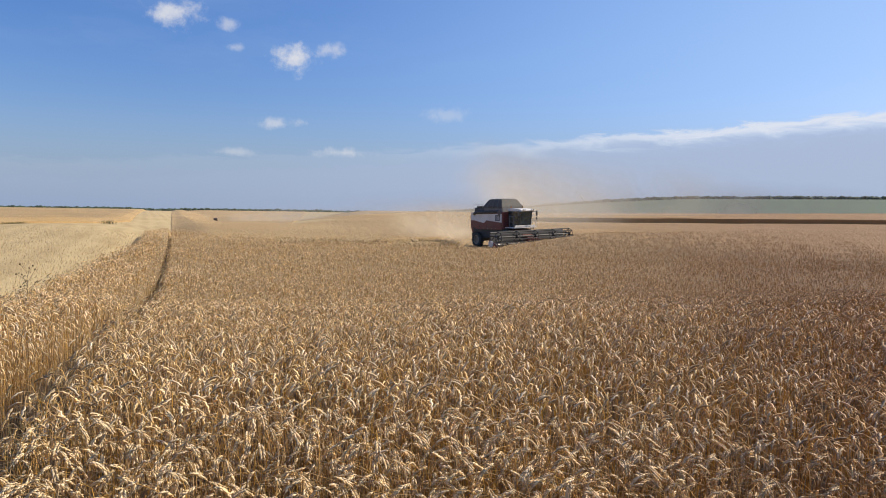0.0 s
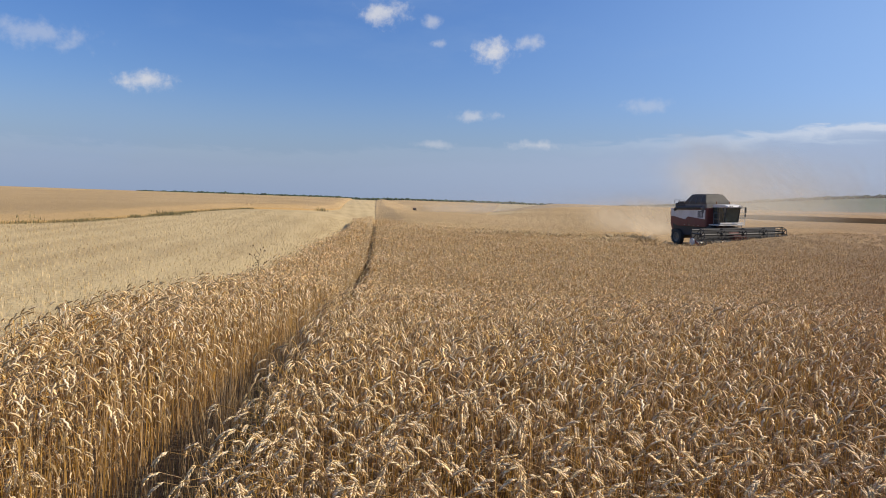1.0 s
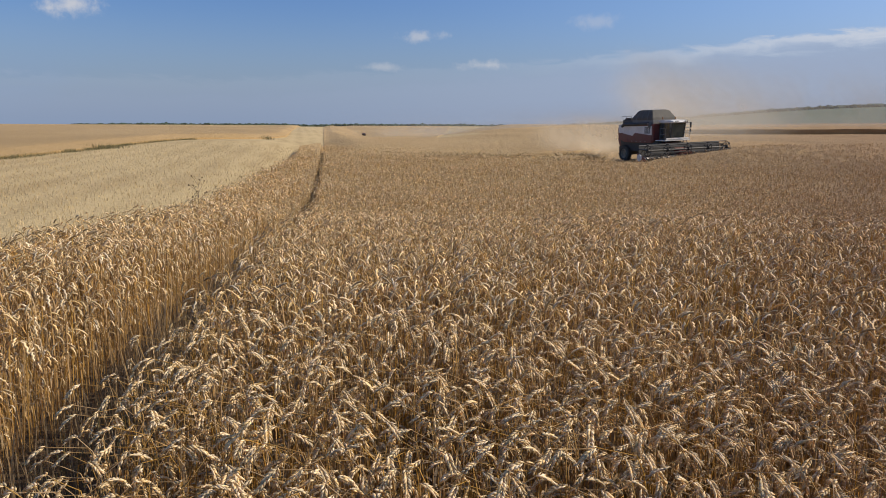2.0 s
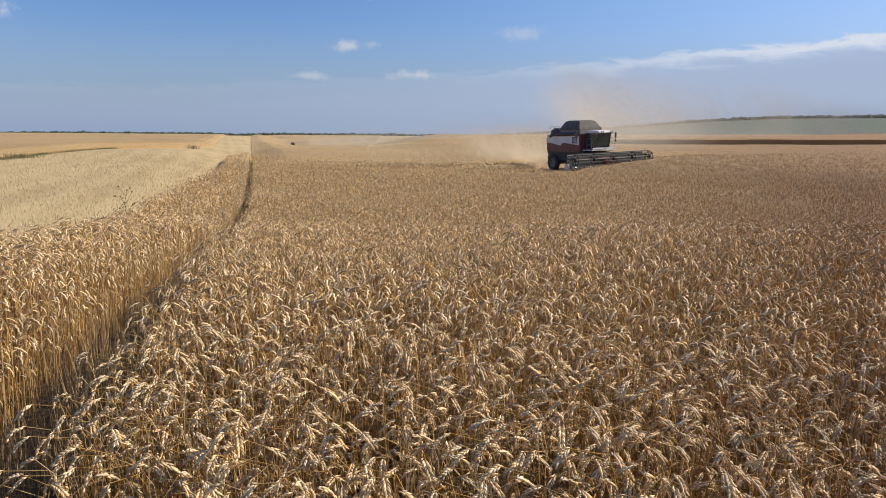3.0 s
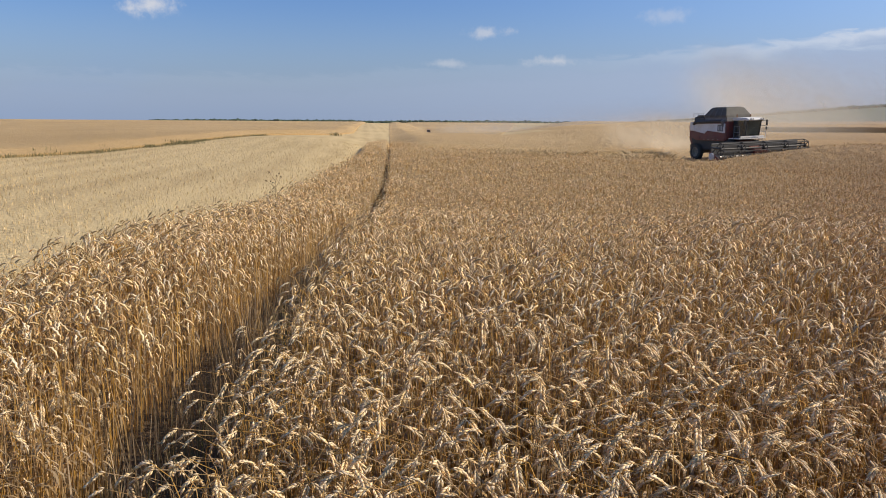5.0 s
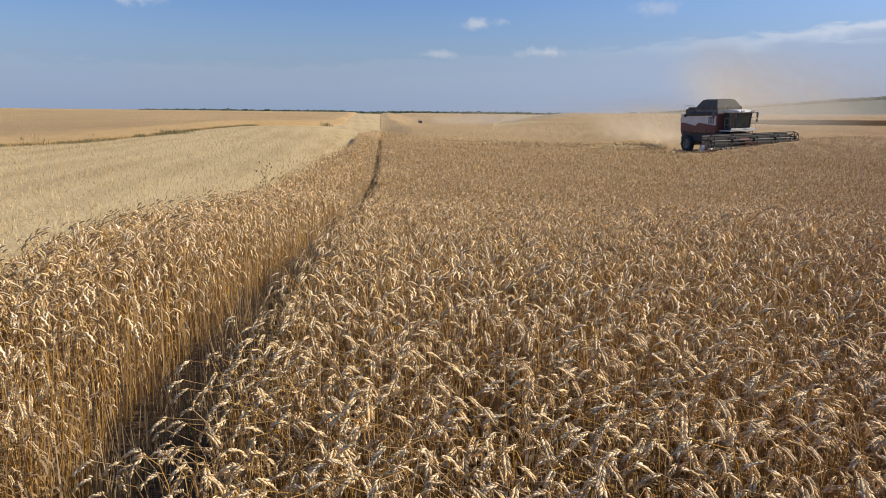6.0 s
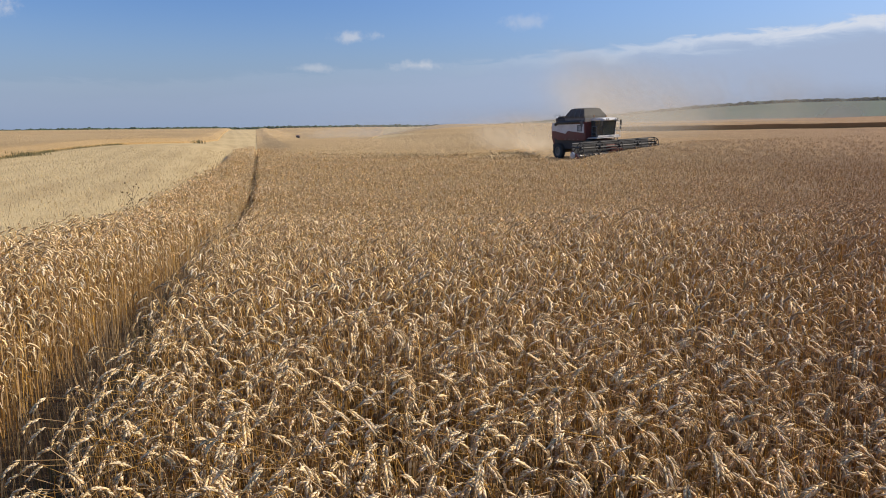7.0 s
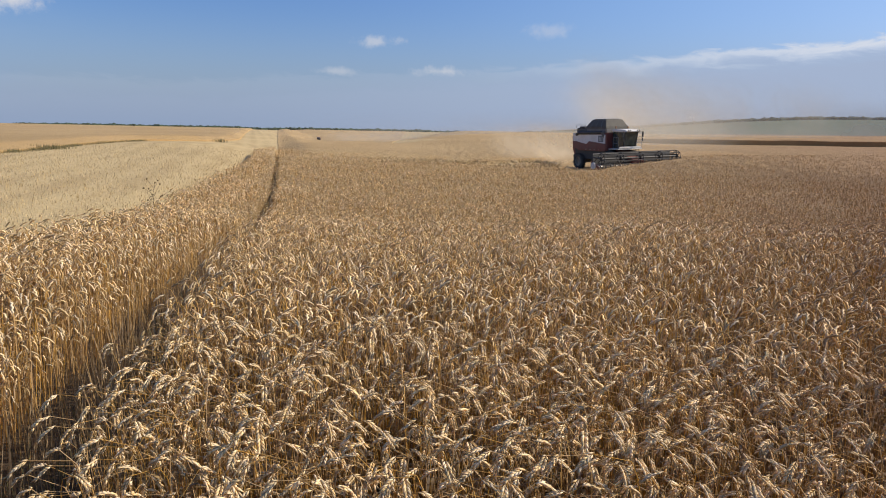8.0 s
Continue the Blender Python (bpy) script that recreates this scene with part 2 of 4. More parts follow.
def ground(x, y):
    """Height of the ground: a gentle hollow in front, a rise beyond, a hill to the right."""
    x, y = np.asarray(x, float), np.asarray(y, float)
    r = np.hypot(x, y)
    a = np.degrees(np.arctan2(x, y))
    dip = smooth(4, 18, y)
    z_right = 0.75 * smooth(25, 40, x) * smooth(30, 45, y)
    deep = 0.65 + 0.35 * np.tanh((x + 1.2) / 2.0) + 0.38 * smooth(3, 22, x)
    z_right = z_right + 0.4 * np.exp(-((y - 49) / 4.5) ** 2) * smooth(25, 35, x)
    z = z_right - deep * dip * (1 - smooth(75, 210, r)) + 0.95 * smooth(90, 380, r)
    z = z + 0.5 * np.exp(-((y - 82) / 20) ** 2 - ((x + 9) / 9) ** 2)
    valley = smooth(0.3, 5.5, a) * (1 - smooth(9, 17, a))
    z = z - 3.6 * valley * smooth(90, 270, r) * (1 - smooth(310, 560, r))
    hill = smooth(16, 44, a) * (1 - smooth(95, 150, a))
    z = z + hill * 21.5 * smooth(200, 950, r)
    z = z - 9.0 * (1 - hill) * smooth(470, 1300, r)
    return z + 0.04 * np.sin(x * 0.31 + 1) * np.sin(y * 0.23) * smooth(3, 12, r)


def track(y):
    """The right edge of the tramline."""
    return np.interp(y, [-20, 2, 5.8, 10.4, 16.5, 24.4, 35, 52, 110, 450, 700], [-1.8, -0.61, -0.39, -0.13, 0.22, 0.67, 1.1, 1.7, 3.6, 14.9, 23])


def strip_left(y):
    """Where the uncut strip left of the tramline meets the stubble."""
    return np.interp(y, [-20, 5, 11, 15.7, 21, 31.6, 43, 67, 82], [-3.7, -2.62, -2.28, -2.0, -1.7, -1.1, -0.45, 0.3, 2.2])


def field_left(y):
    """The edge of the far left wheat."""
    return np.interp(y, [-40, 10, 30, 42, 48, 60, 73, 90, 100, 130, 200, 400, 700], [-40, -31, -24, -20.8, -18.5, -16.6, -16.0, -12, -6, -2.2, -2.0, -0.3, 2])


def gap(y):
    """Width of the tramline, closing up with distance."""
    return np.interp(y, [-20, 3.5, 6, 10, 15, 25, 60], [0.8, 0.78, 0.68, 0.58, 0.44, 0.22, 0.18])


FAR_ROW = 132.0   # near wheat ends here, a cut swath lies behind it


def flattened(x, y):
    """How far the crop is cut or lodged: round the harvester, and in lumps along the swath behind it."""
    a = np.degrees(np.arctan2(x, y))
    cut = smooth(24.0, 24.8, x) * (1 - smooth(36, 37, x)) * smooth(51.4, 51.9, y - 0.05 * (x - 30)) * (1 - smooth(64, 66, y))
    lumps = np.sin(x * 0.83 + 1.3) * np.sin(y * 1.13 + 0.4 * x) + 0.6 * np.sin(x * 0.37 - y * 0.52) + 0.4 * np.sin(x * 2.3 + y)
    edge = 0.75 - 0.9 * smooth(14, 24, a)
    swath = smooth(edge, edge + 0.12, lumps) * smooth(49.5, 50.5, y) * (1 - smooth(61.2, 61.7, y)) * smooth(5.5, 7.5, a) * (1 - smooth(27, 28, a))
    behind = smooth(0, 0.6, y - (142 - 0.35 * x - 20 * smooth(50, 80, x))) * smooth(24, 27, x)
    return np.maximum(np.maximum(cut, swath), behind)


def far_front(x):
    return 154 - 0.35 * np.asarray(x, float)


def mesh_object(name, verts, faces, mats, smooth_shade=True, indices=None):
    me = bpy.data.meshes.new(name)
    me.from_pydata([tuple(v) for v in verts], [], [tuple(f) for f in faces])
    for m in mats:
        me.materials.append(m)
    if indices is not None:
        me.polygons.foreach_set("material_index", np.asarray(indices, np.int32))
    me.polygons.foreach_set("use_smooth", [smooth_shade] * len(me.polygons))
    me.update()
    return new(name, me)


def polar_sheet(name, radii, angles, lift, mat):
    rr, aa = np.meshgrid(radii, np.radians(angles), indexing="ij")
    x, y = rr * np.sin(aa), rr * np.cos(aa)
    z = ground(x, y) + lift
    nr, na = rr.shape
    verts = np.stack([x, y, z], -1).reshape(-1, 3)
    i, j = np.meshgrid(np.arange(nr - 1), np.arange(na - 1), indexing="ij")
    k = (i * na + j).ravel()
    faces = np.stack([k, k + na, k + na + 1, k + 1], -1)
    return mesh_object(name, verts, faces.tolist(), [mat])


radii = np.concatenate([[0.02], np.geomspace(0.5, 60, 70), np.geomspace(62, 4600, 110)])
earth = polar_sheet("ground", radii, np.linspace(-180, 180, 289), 0.0, STUBBLE)
tagged(earth, "pale dry stubble and soil of rolling harvested fields", "ground", kind="structure")
green = polar_sheet("green_field", np.geomspace(270, 930, 26), np.linspace(22, 92, 60), 0.35, GREEN)
tagged(green, "hazy green crop field on the far hillside", "field", kind="structure")

soil_y = np.concatenate([np.linspace(-15, 20, 80), np.linspace(21, 80, 60)])
soil_rows = [(track(y) - gap(y) - 0.35 - 0.7 * float(1 - smooth(9, 15, y)), track(y) + 0.35 + 0.3 * float(1 - smooth(9, 15, y)), y) for y in soil_y]
sv, sf = [], []
for a, b, y in soil_rows:
    for x in np.linspace(a, b, 4):
        sv.append((x, y, float(ground(x, y)) + 0.012))
for i in range(len(soil_rows) - 1):
    for j in range(3):
        k = 4 * i + j
        sf.append((k, k + 1, k + 5, k + 4))
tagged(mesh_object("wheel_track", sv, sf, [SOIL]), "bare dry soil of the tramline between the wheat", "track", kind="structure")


# ======== wheat canopy: the lower leaves and stems, closed into one body ========
def canopy_height(x, y):
    r = np.hypot(x, y)
    a = np.degrees(np.arctan2(x, y))
    inside = smooth(-52, -46, a) * (1 - smooth(66, 72, a))
    near = 0.10 + 0.47 * smooth(4.5, 18, r) + 0.16 * smooth(45, 72, r)
    h = near * inside + 0.76 * (1 - inside) * smooth(1.5, 4, r) + 0.3 * (1 - inside) * (1 - smooth(1.5, 4, r))
    return (h + 0.08 * smooth(50, 90, r)) * (1 - 0.8 * flattened(x, y))


cv, cf = [], []


def slab(rows_xy, tall=None):
    """A closed body of crop over a grid of places, with sides down to the ground."""
    P = np.array(rows_xy, float)
    n, m, _ = P.shape
    x, y = P[..., 0], P[..., 1]
    z0 = ground(x, y)
    h = canopy_height(x, y) + (0 if tall is None else tall(x))
    # crop thins out towards the far cut edges
    right = 0.06 + 0.94 * smooth(-0.1, 4.0, x - track(y))
    left = 0.25 + 0.75 * smooth(-0.1, 2.0, field_left(y) - x)
    h = h * np.where(x > track(y) - 0.1, 1 - (1 - right) * smooth(55, 75, y), 1) * np.where(x < field_left(y) + 0.1, left, 1)
    r = np.hypot(x, y)
    z = z0 + h + 0.045 * (np.sin(x * 5.1 + 1.7 * np.sin(y * 3.3)) * np.sin(y * 4.3 + x) + 0.7 * np.sin(x * 9.7 - y * 2.1) * np.sin(y * 8.9 + 2.2 * np.sin(x * 2))) * (1 - 0.4 * smooth(20, 120, r))
    base = len(cv)
    cv.extend(np.stack([x, y, z], -1).reshape(-1, 3).tolist())
    i, j = np.meshgrid(np.arange(n - 1), np.arange(m - 1), indexing="ij")
    k = (i * m + j).ravel() + base
    cf.extend(np.stack([k, k + 1, k + m + 1, k + m], -1).tolist())
    rim = [(0, q) for q in range(m)] + [(q, m - 1) for q in range(1, n)] + [(n - 1, q) for q in range(m - 2, -1, -1)] + [(q, 0) for q in range(n - 2, 0, -1)]
    low = len(cv)
    for a, b in rim:
        cv.append((x[a, b], y[a, b], z0[a, b] - 0.05))
    for q in range(len(rim)):
        p = (q + 1) % len(rim)
        cf.append((base + rim[q][0] * m + rim[q][1], low + q, low + p, base + rim[p][0] * m + rim[p][1]))


def between(ys, left, right, cols, power=1.0):
    u = np.linspace(0, 1, cols) ** power
    return [[(left(y) + (right(y) - left(y)) * t, y) for t in u] for y in ys]


near_y = np.concatenate([np.linspace(-25, -1, 14), np.linspace(-0.5, 20, 90), np.linspace(20.6, 70, 110), np.linspace(70.8, FAR_ROW, 60)])
mid_y = np.linspace(FAR_ROW, 144.5, 10)
slab(between(near_y, lambda y: track(y) + 0.05 + 0.3 * (1 - smooth(8, 16, y)), lambda y: 190.0, 330, 1.8))
# low, trodden growth in the far reach of the tramline
slab(between(np.linspace(15, 84, 120), lambda y: track(y) - gap(y), lambda y: track(y) + 0.05, 4), lambda x: -0.36)
slab(between(mid_y, track, lambda y: 24.2 + 2.8 * (y - FAR_ROW) / (144.5 - FAR_ROW), 50))
slab(between(np.geomspace(144.5, 640, 60), track, lambda y: 27 + 0.22 * (y - 144.5), 40))
xs = np.concatenate([np.linspace(27, 120, 60), np.linspace(123, 300, 40)])
slab([[(x + d * 0.22, far_front(x) + d) for d in np.concatenate([np.linspace(0, 12, 8), np.geomspace(14, 120, 16)])] for x in xs], lambda x: 0.95 * smooth(55, 80, x) - 0.2 * (1 - smooth(35, 60, x)))
def canopy_by_range():
    """Material number by range: dark soil colour close by, paler canopy colour far off."""
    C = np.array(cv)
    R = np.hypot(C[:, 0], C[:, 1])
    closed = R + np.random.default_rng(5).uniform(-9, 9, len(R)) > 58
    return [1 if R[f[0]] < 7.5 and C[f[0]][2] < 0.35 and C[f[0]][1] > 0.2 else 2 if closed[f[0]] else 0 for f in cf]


field_canopy = mesh_object("wheat_canopy", cv, cf, [CROP, SOIL, CROP_FAR], False, canopy_by_range())

cv, cf = [], []
slab(between(np.concatenate([np.linspace(-25, -1, 14), np.linspace(-0.5, 20, 80), np.linspace(20.6, 80, 100)]), lambda y: strip_left(y) + 0.25 * (1 - smooth(8, 16, y)), lambda y: track(y) - gap(y) - 0.03 - (0.4 + 0.07 * math.sin(y * 7) + 0.05 * math.sin(y * 17)) * (1 - smooth(8, 16, y)), 16))
strip_canopy = mesh_object("wheat_canopy", cv, cf, [CROP, SOIL, CROP_FAR], False, canopy_by_range())

cv, cf = [], []
slab(between(np.concatenate([np.linspace(-40, 100, 120), np.geomspace(101, 640, 70)]), lambda y: field_left(y) - 420.0, field_left, 110, 0.35))
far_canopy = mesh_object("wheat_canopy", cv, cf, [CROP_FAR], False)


# ======== wheat plants ========
def plant(rng, level):
    """One wheat plant as vertices, triangles and material numbers: stem, bent neck, ear of spikelets, dry leaves."""
    V, F, M = [], [], []
    droop = radians(rng.uniform(125, 188))
    lean = radians(rng.uniform(0, 9))
    stem, neck, ear = 0.72, rng.uniform(0.11, 0.19), rng.uniform(0.062, 0.082)
    total = stem + neck + ear

    def angle(s):
        if s < stem:
            return lean * s / stem
        return lean + droop * min(1.0, ((s - stem) / (neck + ear * 0.9)))

    steps = 60
    line = [np.array((0.0, 0.0, 0.0))]
    for q in range(steps):
        t = angle((q + 0.5) / steps * total)
        line.append(line[-1] + np.array((math.sin(t), 0, math.cos(t))) * total / steps)
    line = np.array(line)

    def at(s):
        f = min(max(s / total, 0), 1) * steps
        k = min(int(f), steps - 1)
        p = line[k] + (line[k + 1] - line[k]) * (f - k)
        t = angle(s)
        return p, np.array((math.sin(t), 0, math.cos(t))), np.array((math.cos(t), 0, -math.sin(t)))

    side = np.array((0, 1.0, 0))

    def tube(ss, rad, sides, mat, zig=0.0):
        base = len(V)
        for k, (s, w) in enumerate(zip(ss, rad)):
            p, d, u = at(s)
            p = p + side * (zig if k % 2 else -zig)
            for q in range(sides):
                c = 2 * math.pi * q / sides
                V.append(p + (u * math.cos(c) + side * math.sin(c)) * w)
        for k in range(len(ss) - 1):
            for q in range(sides):
                a, b = base + k * sides + q, base + k * sides + (q + 1) % sides
                F.append((a, b, b + sides)), F.append((a, b + sides, a + sides))
                M.extend((mat, mat))

    def ribbon(points, widths, across, mat):
        base = len(V)
        for p, w in zip(points, widths):
            V.append(p - across * w), V.append(p + across * w)
        for k in range(len(points) - 1):
            a = base + 2 * k
            F.append((a, a + 1, a + 3)), F.append((a, a + 3, a + 2))
            M.extend((mat, mat))

    def leaf(s, size, segs):
        p, _, _ = at(s)
        c = rng.uniform(0, 2 * math.pi)
        out = np.array((math.cos(c), math.sin(c), 0))
        pts, q, t = [p], p, radians(rng.uniform(15, 45))
        for k in range(segs):
            q = q + (out * math.sin(t) + np.array((0, 0, 1.0)) * math.cos(t)) * size / segs
            t += radians(rng.uniform(35, 75)) * 3 / segs
            pts.append(q)
        ribbon(pts, [0.004] + [0.005] * (segs - 1) + [0.0008], np.array((-out[1], out[0], 0)), 2)

    e0 = stem + neck
    if level == 0:
        tube([0, 0.3, 0.6, stem, stem + 0.05, e0], [0.0026, 0.0024, 0.002, 0.0016, 0.0014, 0.0013], 3, 0)
        count = 13
        for k in range(count):
            s = e0 + ear * (k + 0.3) / count
            p, d, u = at(s)
            sgn = 1 if k % 2 else -1
            out = side * sgn * 0.9 + u * rng.uniform(-0.5, 0.5)
            fat = 0.0042 * (1.0 if 1 < k < 10 else 0.75)
            c = p + out * 0.0036
            axis = d * 0.93 + out * rng.uniform(0.3, 0.65)
            axis /= np.linalg.norm(axis)
            a = np.cross(axis, u)
            a /= np.linalg.norm(a)
            b = np.cross(axis, a)
            base = len(V)
            V.extend([c - axis * 0.006, c + axis * 0.004 + a * fat, c + axis * 0.004 + b * fat, c + axis * 0.004 - a * fat, c + axis * 0.004 - b * fat, c + axis * rng.uniform(0.015, 0.023)])
            for q in range(4):
                F.append((base, base + 1 + (q + 1) % 4, base + 1 + q)), F.append((base + 5, base + 1 + q, base + 1 + (q + 1) % 4))
                M.extend((1, 1))
        for _ in range(3):
            leaf(rng.uniform(0.25, 0.62), rng.uniform(0.1, 0.2), 4)
        for _ in range(2):
            c, top = rng.uniform(0, 2 * math.pi), rng.uniform(0.45, 0.7)
            foot = np.array((math.cos(c), math.sin(c), 0)) * rng.uniform(0.01, 0.04)
            lean_to = np.array((math.cos(c + 1), math.sin(c + 1), 0)) * rng.uniform(0.0, 0.09)
            ribbon([foot + lean_to * f * f + np.array((0, 0, top * f)) for f in (0, 0.5, 1)], [0.0026, 0.0024, 0.0012], np.array((-math.sin(c), math.cos(c), 0)), 0)
    elif level == 1:
        p = [at(s)[0] for s in (0.2, stem, stem + neck * 0.35, stem + neck * 0.7, e0)]
        ribbon(p, [0.0026, 0.0024, 0.0024, 0.0024, 0.0024], side, 0)
        ss = [e0 + ear * f for f in (0, 0.18, 0.36, 0.54, 0.72, 0.88, 1.0)]
        tube(ss, [0.003, 0.0068, 0.0068, 0.0068, 0.0064, 0.005, 0.001], 3, 1, 0.0036)
        leaf(rng.uniform(0.4, 0.66), rng.uniform(0.1, 0.18), 2)
    elif level == 2:
        p = [at(s)[0] for s in (0.25, stem, stem + neck * 0.55, e0)]
        ribbon(p, [0.0032, 0.0028, 0.0026, 0.0024], side, 0)
        tube([e0 - 0.02, e0 + ear * 0.3, e0 + ear * 0.7, e0 + ear], [0.003, 0.009, 0.0088, 0.001], 3, 1)
    else:
        p = [at(s)[0] for s in (0.45, e0)]
        ribbon(p, [0.007, 0.006], side, 0)
        tube([e0 - 0.03, e0 + ear * 0.5, e0 + ear + 0.03], [0.004, 0.0175, 0.003], 3, 1)
    return np.array(V), np.array(F), np.array(M)


def crop(name, place, level_bands, keep, seed):
    """Sow plants over rings round the standpoint where keep(x, y) is true, as one mesh."""
    rng = np.random.default_rng(seed)
    VV, FF, MM, base = [], [], [], 0
    for level, r0, r1, density in level_bands:
        kinds = [plant(rng, level) for _ in range(16)]
        half0, half1 = (radians(-40), radians(60)) if r0 >= 0 else (radians(60), radians(320))
        r0 = abs(r0)
        area = 0.5 * (half1 - half0) * (r1 * r1 - r0 * r0)
        n = int(area * density / 0.62)
        a = rng.uniform(half0, half1, n)
        r = np.sqrt(rng.uniform(r0 * r0, r1 * r1, n))
        x, y = r * np.sin(a), r * np.cos(a)
        # drilled rows and thin spots
        border = np.minimum(np.abs(x - track(y)), np.abs(x - track(y) + gap(y))) < 0.16
        fade = 1.0
        if level == 2 and r0 > 5:
            fade = smooth(7.8, 10.0, r) * (1 - smooth(20, 31, r))
        elif level == 3:
            fade = smooth(18, 30, r) * (1 - 0.55 * smooth(40, 62, r)) * (1 - smooth(60, 88, r))
        elif level == 1:
            fade = 1 - smooth(7.8, 10.0, r)
        clump = np.sin(x * 12 + 2 * np.sin(y * 5)) * np.sin(y * 10 + 2 * np.sin(x * 4.3)) if level < 2 else np.sin(x * 6 + 2 * np.sin(y * 2.5)) * np.sin(y * 4 + 2 * np.sin(x * 2.3))
        ok = (rng.random(n) < fade) & keep(x, y) & (rng.random(n) < 0.8 + 0.25 * clump) & (border | (rng.random(n) < 0.62)) & (rng.random(n) < 0.80 + 0.2 * np.sin(x * 1.9 + 2 * np.sin(y * 0.9)) * np.sin(y * 1.3 + x))
        x, y, clump = x[ok], y[ok], clump[ok]
        z = ground(x, y)
        n = len(x)
        kind = rng.integers(0, len(kinds), n)
        turn = rng.uniform(0, 2 * math.pi, n)
        wind = rng.random(n) < 0.2
        turn[wind] = rng.normal(math.pi * 0.95, 0.8, wind.sum())
        size = rng.normal(1.0, 0.05, n) * (1 + 0.05 * np.sin(x * 0.8 + 1) * np.sin(y * 0.6) + 0.035 * clump)
        face = (x < track(y) - gap(y) + 0.02) & (x > track(y) - gap(y) - 0.4) & (r0 < 20)
        size = np.where(face, size * rng.uniform(0.55, 1.04, n), size)
        tip = rng.normal(0, 0.07, (n, 2))
        for k, (V, F, M) in enumerate(kinds):
            w = np.nonzero(kind == k)[0]
            if not len(w):
                continue
            c, s = np.cos(turn[w])[:, None], np.sin(turn[w])[:, None]
            px = V[None, :, 0] * c - V[None, :, 1] * s
            py = V[None, :, 0] * s + V[None, :, 1] * c
            pz = np.repeat(V[None, :, 2], len(w), 0)
            sc = size[w][:, None]
            px = (px + pz * tip[w, :1]) * sc + x[w][:, None]
            py = (py + pz * tip[w, 1:]) * sc + y[w][:, None]
            pz = pz * sc + z[w][:, None] - 0.01
            VV.append(np.stack([px, py, pz], -1).reshape(-1, 3))
            FF.append((F[None] + (base + np.arange(len(w)) * len(V))[:, None, None]).reshape(-1, 3))
            MM.append(np.tile(M, len(w)))
            base += len(w) * len(V)
    V, F, M = np.concatenate(VV).astype(np.float32), np.concatenate(FF).astype(np.int32), np.concatenate(MM).astype(np.int32)
    me = bpy.data.meshes.new(name)
    me.vertices.add(len(V))
    me.vertices.foreach_set("co", V.ravel())
    me.loops.add(len(F) * 3)
    me.loops.foreach_set("vertex_index", F.ravel())
    me.polygons.add(len(F))
    me.polygons.foreach_set("loop_start", np.arange(len(F), dtype=np.int32) * 3)
    me.polygons.foreach_set("material_index", M)
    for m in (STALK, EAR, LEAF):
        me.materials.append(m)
    me.update(calc_edges=True)
    return new(name, me)


def in_field(x, y):
    return (x > track(y) + 0.03) & (y < FAR_ROW) & (flattened(x, y) < 0.35) & (np.hypot(x, y) > 0.7)


def in_strip(x, y):
    return (x < track(y) - gap(y)) & (x > strip_left(y)) & (y < 78)


BANDS = [(0, 0.7, 3.8, 520), (1, 3.8, 10.0, 430), (2, 8.0, 31, 140), (3, 18, 88, 31), (2, -0.8, 7.0, 60)]
field = crop("wheat_field", None, BANDS, in_field, 11)
tagged(field, "ripe golden wheat with drooping ears, uncut field", "wheat", kind="stuff")
strip = crop("wheat_strip", None, [(level, r0, r1, density * 1.8) for level, r0, r1, density in BANDS], in_strip, 12)
tagged(strip, "narrow uncut strip of ripe wheat beside the stubble", "wheat", kind="stuff")
field_canopy.parent, strip_canopy.parent = field, strip
tagged(far_canopy, "distant standing ripe wheat beyond the stubble", "wheat", kind="stuff")
far_canopy.name = "far_wheat_field"

# ======== distance: woods ========
def woods(name, label, spans, seed):
    """A belt of broadleaf trees far off: uneven clumps of crown."""
    rng = np.random.default_rng(seed)
    bm = bmesh.new()
    ball = bmesh.ops.create_icosphere(bm, subdivisions=1, radius=1.0)
    shape = np.array([v.co[:] for v in ball["verts"]])
    tris = [[v.index for v in f.verts] for f in bm.faces]
    bm.free()
    V, F = [], []
    for a0, a1, r0, r1, h0, h1, n in spans:
        for k in range(n):
            t = (k + rng.uniform(-0.4, 0.4)) / n
            a, r = radians(a0 + (a1 - a0) * t), r0 + (r1 - r0) * t + rng.uniform(-12, 25)
            h = (h0 + (h1 - h0) * t) * rng.uniform(0.88, 1.12)
            x, y = r * math.sin(a), r * math.cos(a)
            z = float(ground(x, y))
            wide = h * rng.uniform(0.7, 1.5)
            base = len(V)
            P = shape * (1 + rng.normal(0, 0.16, (len(shape), 1))) * (wide, wide, h * 0.55) + (x, y, z + h * 0.5)
            V.extend(P.tolist())
            F.extend([[i + base for i in f] for f in tris])
    return tagged(mesh_object(name, V, F, [WOOD], False), label, "woods", kind="stuff")


woods("distant_woods", "dark belt of trees along the far skyline", [(-22.5, -15, 700, 720, 1.7, 2.2, 140), (-16, -1, 720, 700, 3.4, 3.7, 360), (-3, 14, 700, 720, 3.0, 3.4, 300), (9, 17, 800, 820, 3.5, 5.5, 40)], 3)
woods("hill_woods", "hazy dark wood along the top of the hill", [(15.5, 26, 900, 950, 4.5, 5.0, 170), (24, 92, 945, 960, 4.8, 5.6, 800)], 4)
